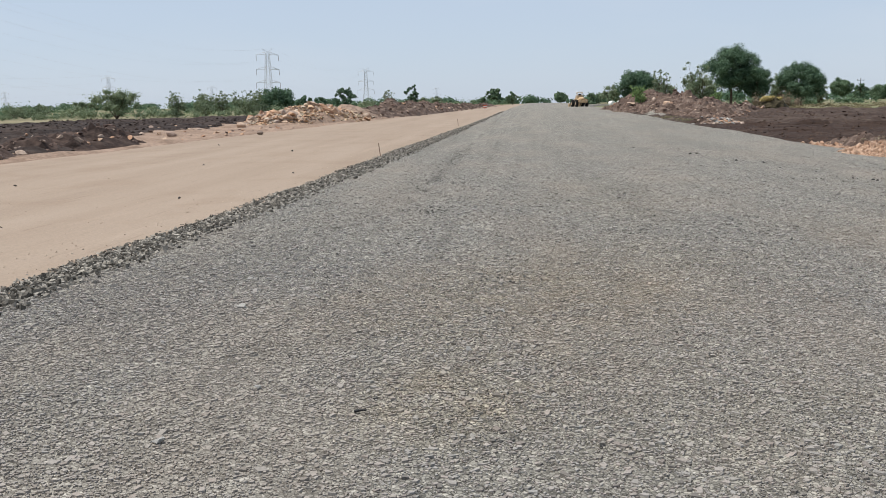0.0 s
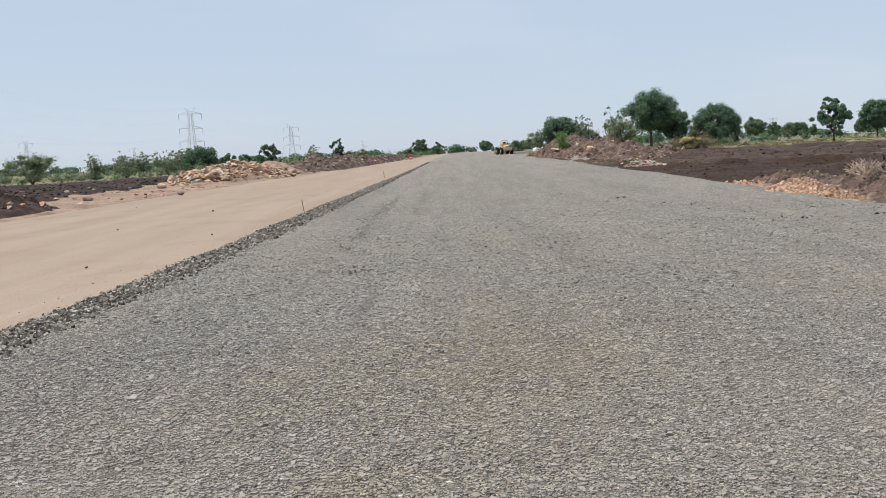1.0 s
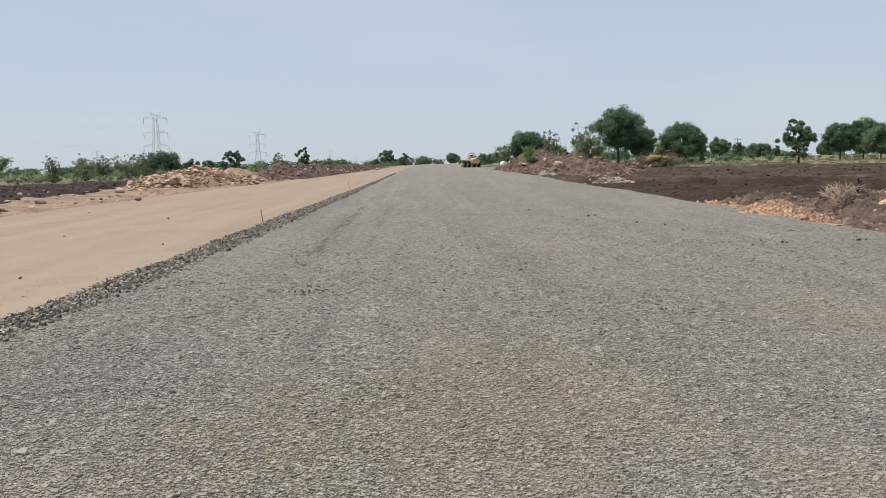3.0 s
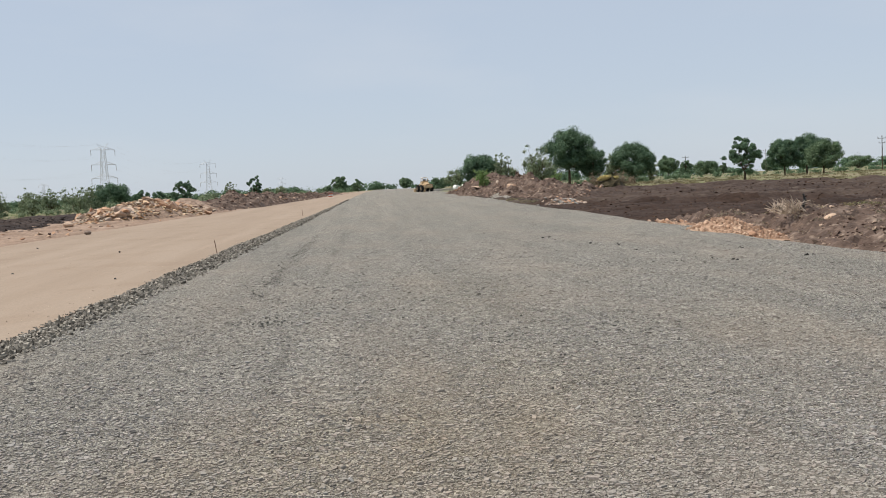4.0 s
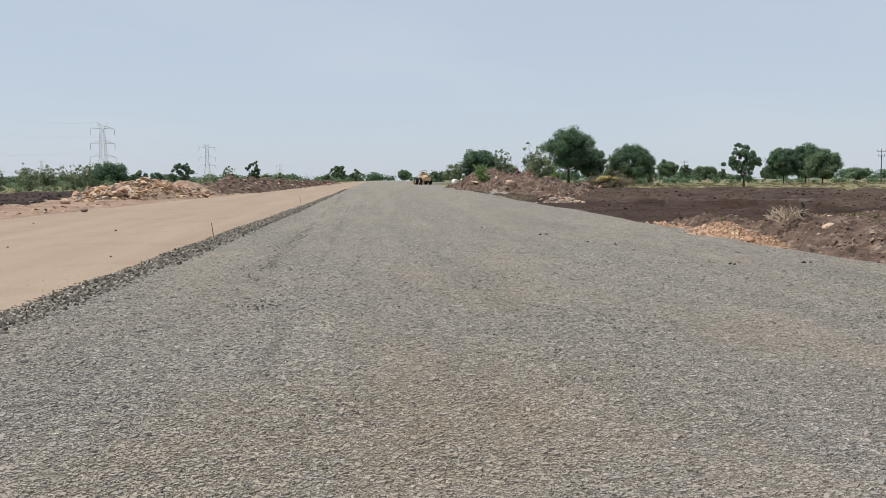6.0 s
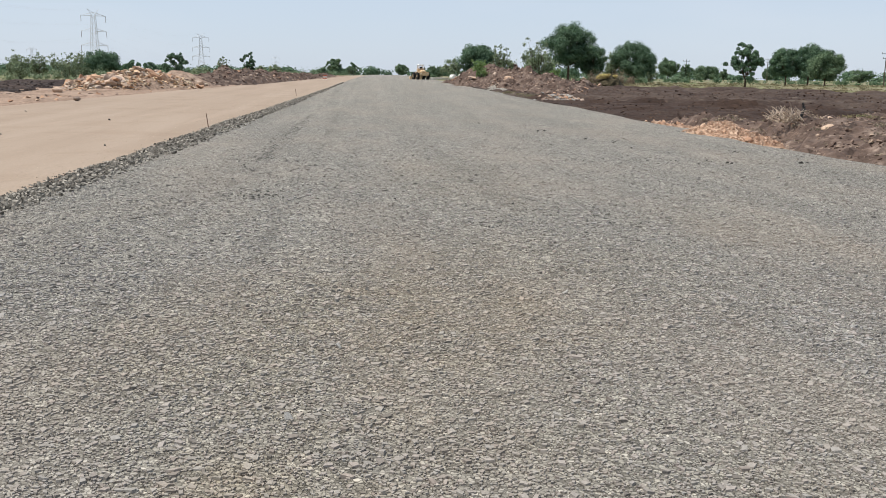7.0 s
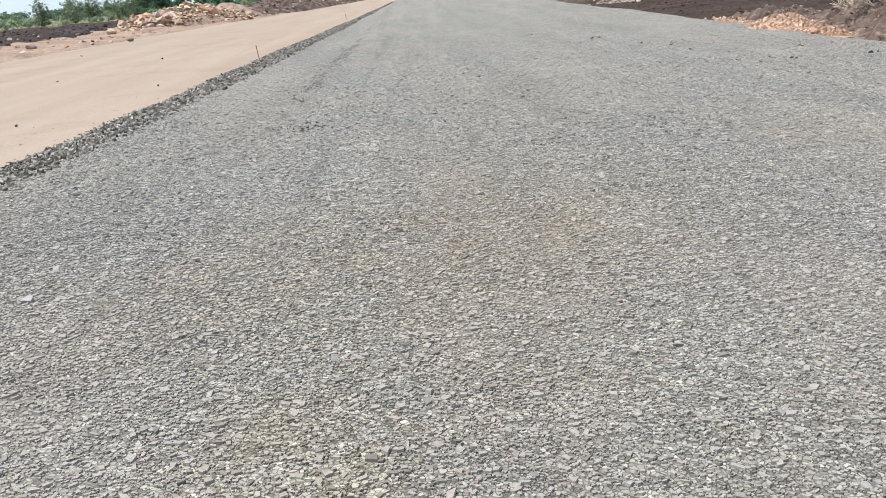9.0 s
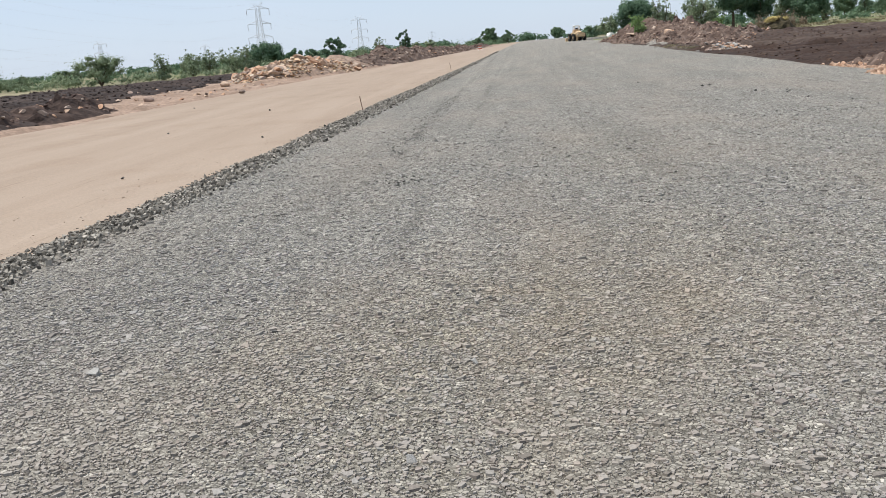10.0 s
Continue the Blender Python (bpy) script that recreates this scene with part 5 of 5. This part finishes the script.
    part("bucket", bm, YELLOW, ob, "worn yellow bucket")
    for s in (-1, 1):
        for t in (-1.35, 1.5):
            wheel(ob, s * 0.95, t, 0.62, 0.45)


loader(8.1, 134)


def slab(x, y):
    ob = thing("concrete_slab", x, y, fz(road_z, 0, y) + 0.02, "pale concrete slab lying at the road's edge", "slab", turn=12)
    bm = bmesh.new()
    box(bm, (0, 0, 0.16), (2.7, 1.0, 0.3), 0.04)
    part("block", bm, CONCRETE, ob)


slab(10.6, 133)


def drum(x, y, z, label):
    ob = thing("drum", x, y, z, label, "drum", "white drums")
    bm = bmesh.new()
    bmesh.ops.create_cone(bm, cap_ends=True, segments=20, radius1=0.36, radius2=0.36, depth=0.95)
    bmesh.ops.bevel(bm, geom=[e for e in bm.edges if e.is_boundary or abs(e.verts[0].co.z - e.verts[1].co.z) < 1e-4], offset=0.06, segments=2, affect="EDGES")
    bmesh.ops.transform(bm, matrix=pose(0, 0, 0.36, 90, 0, 20), verts=bm.verts)
    part("body", bm, WHITE, ob)


drum(12.0, 127, fz(lie, 12, 127) + 0.3, "white drum lying behind the earth heap")
drum(12.9, 124, fz(lie, 12.9, 124) + 0.4, "white drum lying behind the earth heap")


def twig(x, y, turn):
    ob = thing("twig", x, y, 0.012, "short dark twig lying on the grey road", "twig", turn=turn)
    bm = bmesh.new()
    limb(bm, random.Random(5), (-0.03, 0, 0), (0.03, 0, 0.004), 0.008, 0.004)
    part("stick", bm, BLACK_METAL, ob)


twig(-0.83, 2.55, 10)


def stake(x, y):
    ob = thing("marker_stake", x, y, fz(road_z, 0, y) - 0.25, "thin rusty rebar stake at the road's edge", "stake", "marker stakes", turn=20)
    bm = bmesh.new()
    bar(bm, (0, 0, 0), (-0.06, 0.0, 0.46), 0.011, 0.011, 6)
    part("rod", bm, RUST, ob)


stake(-4.45, 27.2)
stake(-4.1, 58.0)


def barrier(x, y):
    ob = thing("barrier", x, y, fz(road_z, 0, y) - 0.22, "small red and white road barrier far off", "barrier")
    ob.scale = (0.6, 0.6, 0.6)
    for s in (-1, 1):
        bm = bmesh.new()
        bar(bm, (s * 0.4, 0, 0), (s * 0.3, 0, 1.1), 0.04, 0.04, 6)
        part("post", bm, WHITE, ob)
    for k in range(3):
        bm = bmesh.new()
        box(bm, (0, -0.05, 0.4 + 0.28 * k), (1.0, 0.04, 0.2), 0.01)
        part("board", bm, RED if k % 2 == 0 else WHITE, ob)


barrier(-5.4, 134)


def straw_stack(x, y):
    ob = thing("straw_stack", x, y, fz(lie, x, y) + 0.3, "low stack with a body coloured as in shade and yellow straw on its sunlit top", "haystack")
    ob.scale = (0.95, 0.95, 1.1)
    rnd_ = random.Random(3)
    bm = bmesh.new()
    bmesh.ops.create_icosphere(bm, subdivisions=3, radius=1.0)
    for v in bm.verts:
        k_ = 1 + 0.3 * noise.noise(v.co * 2.3)
        v.co = Vector((v.co.x * 1.2 * k_, v.co.y * 0.9 * k_, max(-0.1, v.co.z * 0.95 * k_)))
    # body colour carries the shade of the faces below the sunlit straw
    part("body", bm, plain("shaded_hay", (0.055, 0.045, 0.025), 0.95, 0, 0.5, 8), ob)
    blobs = [(rnd_.uniform(-1.0, 0.6), rnd_.uniform(-0.4, 0.3), rnd_.uniform(0.75, 1.0), 0.35, 0.15) for _ in range(10)]
    c_ = leaf_cloud("cap", blobs, 1800, 0.07, STRAW, 5, ob)
    tagged(c_, "yellow straw")


straw_stack(21.3, 80.5)

# ---- stones of the road, nearest to the camera last ----
tagged(new("gravel_edge", None), "loose heap of dark grey stones along the road's edge", "gravel", kind="structure")
edge = bpy.data.objects["gravel_edge"]
rng = np.random.default_rng(31)
EDGES = rock_set("edge_stone", EDGE_PIECE, 500, 0.75, 8)


def edge_height(x, y):
    u = np.clip((left_edge(y) - x) / edge_width(y), 0, 1)
    return rise(y) - 0.27 * u + 0.005


for _ in range(300):
    y = rnd.uniform(4.0, 12.0)
    x = float(left_edge(y)) - rnd.uniform(0.0, 0.98) * float(edge_width(y))
    rock("edge_stone", EDGES, rnd, x, y, float(edge_height(x, y)) + 0.02, rnd.uniform(0.03, 0.065), edge)
n = 29000
y = np.where(rng.uniform(0, 1, n) < 0.16, rng.uniform(-8, 1, n), 0.5 + 95 * rng.uniform(0, 1, n) ** 1.7)
x = left_edge(y) - (rng.uniform(-0.1, 0.97, n) * edge_width(y) + rng.normal(0, 0.05, n))
r = (0.01 + 0.017 * rng.uniform(0, 1, n) ** 1.5) * (1 + np.maximum(y, 0) / 70)
es = pieces("stones", np.stack([x, y, edge_height(x, y)], 1), r, r * rng.uniform(0.35, 0.95, n), EDGE_STONE, 4, 32, 0.4, 0.84, 0.14)
es.parent = edge
tagged(es, kind="stuff")

# their number thins out with the distance along the road
ahead = np.linspace(1.2, 40, 800)
share = np.cumsum(np.minimum(1, (5 / ahead) ** 2.6) * (ahead + 2.0))
n = 142000
y = np.interp(rng.uniform(0, 1, n), share / share[-1], ahead)
x = rng.uniform(-1, 1, n) * (0.58 * (y + 1.7) + 0.2)
keep = (x > left_edge(y) + 0.02) & (x < right_edge(y) - 0.1)
x, y = x[keep], y[keep]
u = rng.uniform(0, 1, len(x))
r = (0.0042 + 0.0058 * u ** 2 + 0.01 * u ** 26) * (1 + 0.06 * np.maximum(0, y - 3)) * np.clip((40 - y) / 16, 0.2, 1)
chips = pieces("chips", np.stack([x, y, rise(y) + 0.012 * fbm(x, y, 1.5, 2, 11) + 0.002], 1), r, 0.002 + r * rng.uniform(0.08, 0.42, len(x)) * np.clip(1.3 - 0.04 * y, 0.4, 1), CHIPS, 4, 33, 0.15, 0.93, 0.05)
# loosened darker patches
px, py = [], []
for x0, y0, w0, d0, m0 in ((-0.96, 6.3, 0.12, 0.1, 10), (-0.1, 5.95, 0.14, 0.12, 14), (-1.15, 5.5, 0.16, 0.12, 9), (-1.28, 4.36, 0.12, 0.1, 7), (1.18, 8.9, 0.2, 0.2, 12), (-1.32, 11.1, 0.16, 0.22, 45), (2.4, 9.2, 0.3, 0.5, 60), (4.6, 16.0, 0.8, 0.4, 60), (-1.8, 16.5, 0.1, 1.8, 150), (-1.75, 24.0, 0.12, 3.0, 200)):
    px.append(rng.normal(x0, w0, m0))
    py.append(rng.normal(y0, d0, m0))
px, py = np.concatenate(px), np.concatenate(py)
r = rng.uniform(0.006, 0.016, len(px))
patch = pieces("dark_chips", np.stack([px, py, rise(py) + 0.004], 1), r, r * 0.7, stone("dark_chips", [(0.1, 0.094, 0.084), (0.18, 0.169, 0.15), (0.27, 0.252, 0.223)], True, 50), 5, 35, 0.4)
patch.parent = road
tagged(patch, "loosened dark stones", kind="stuff")
chips.parent = road
tagged(chips, "loose grey stone chips", kind="stuff")
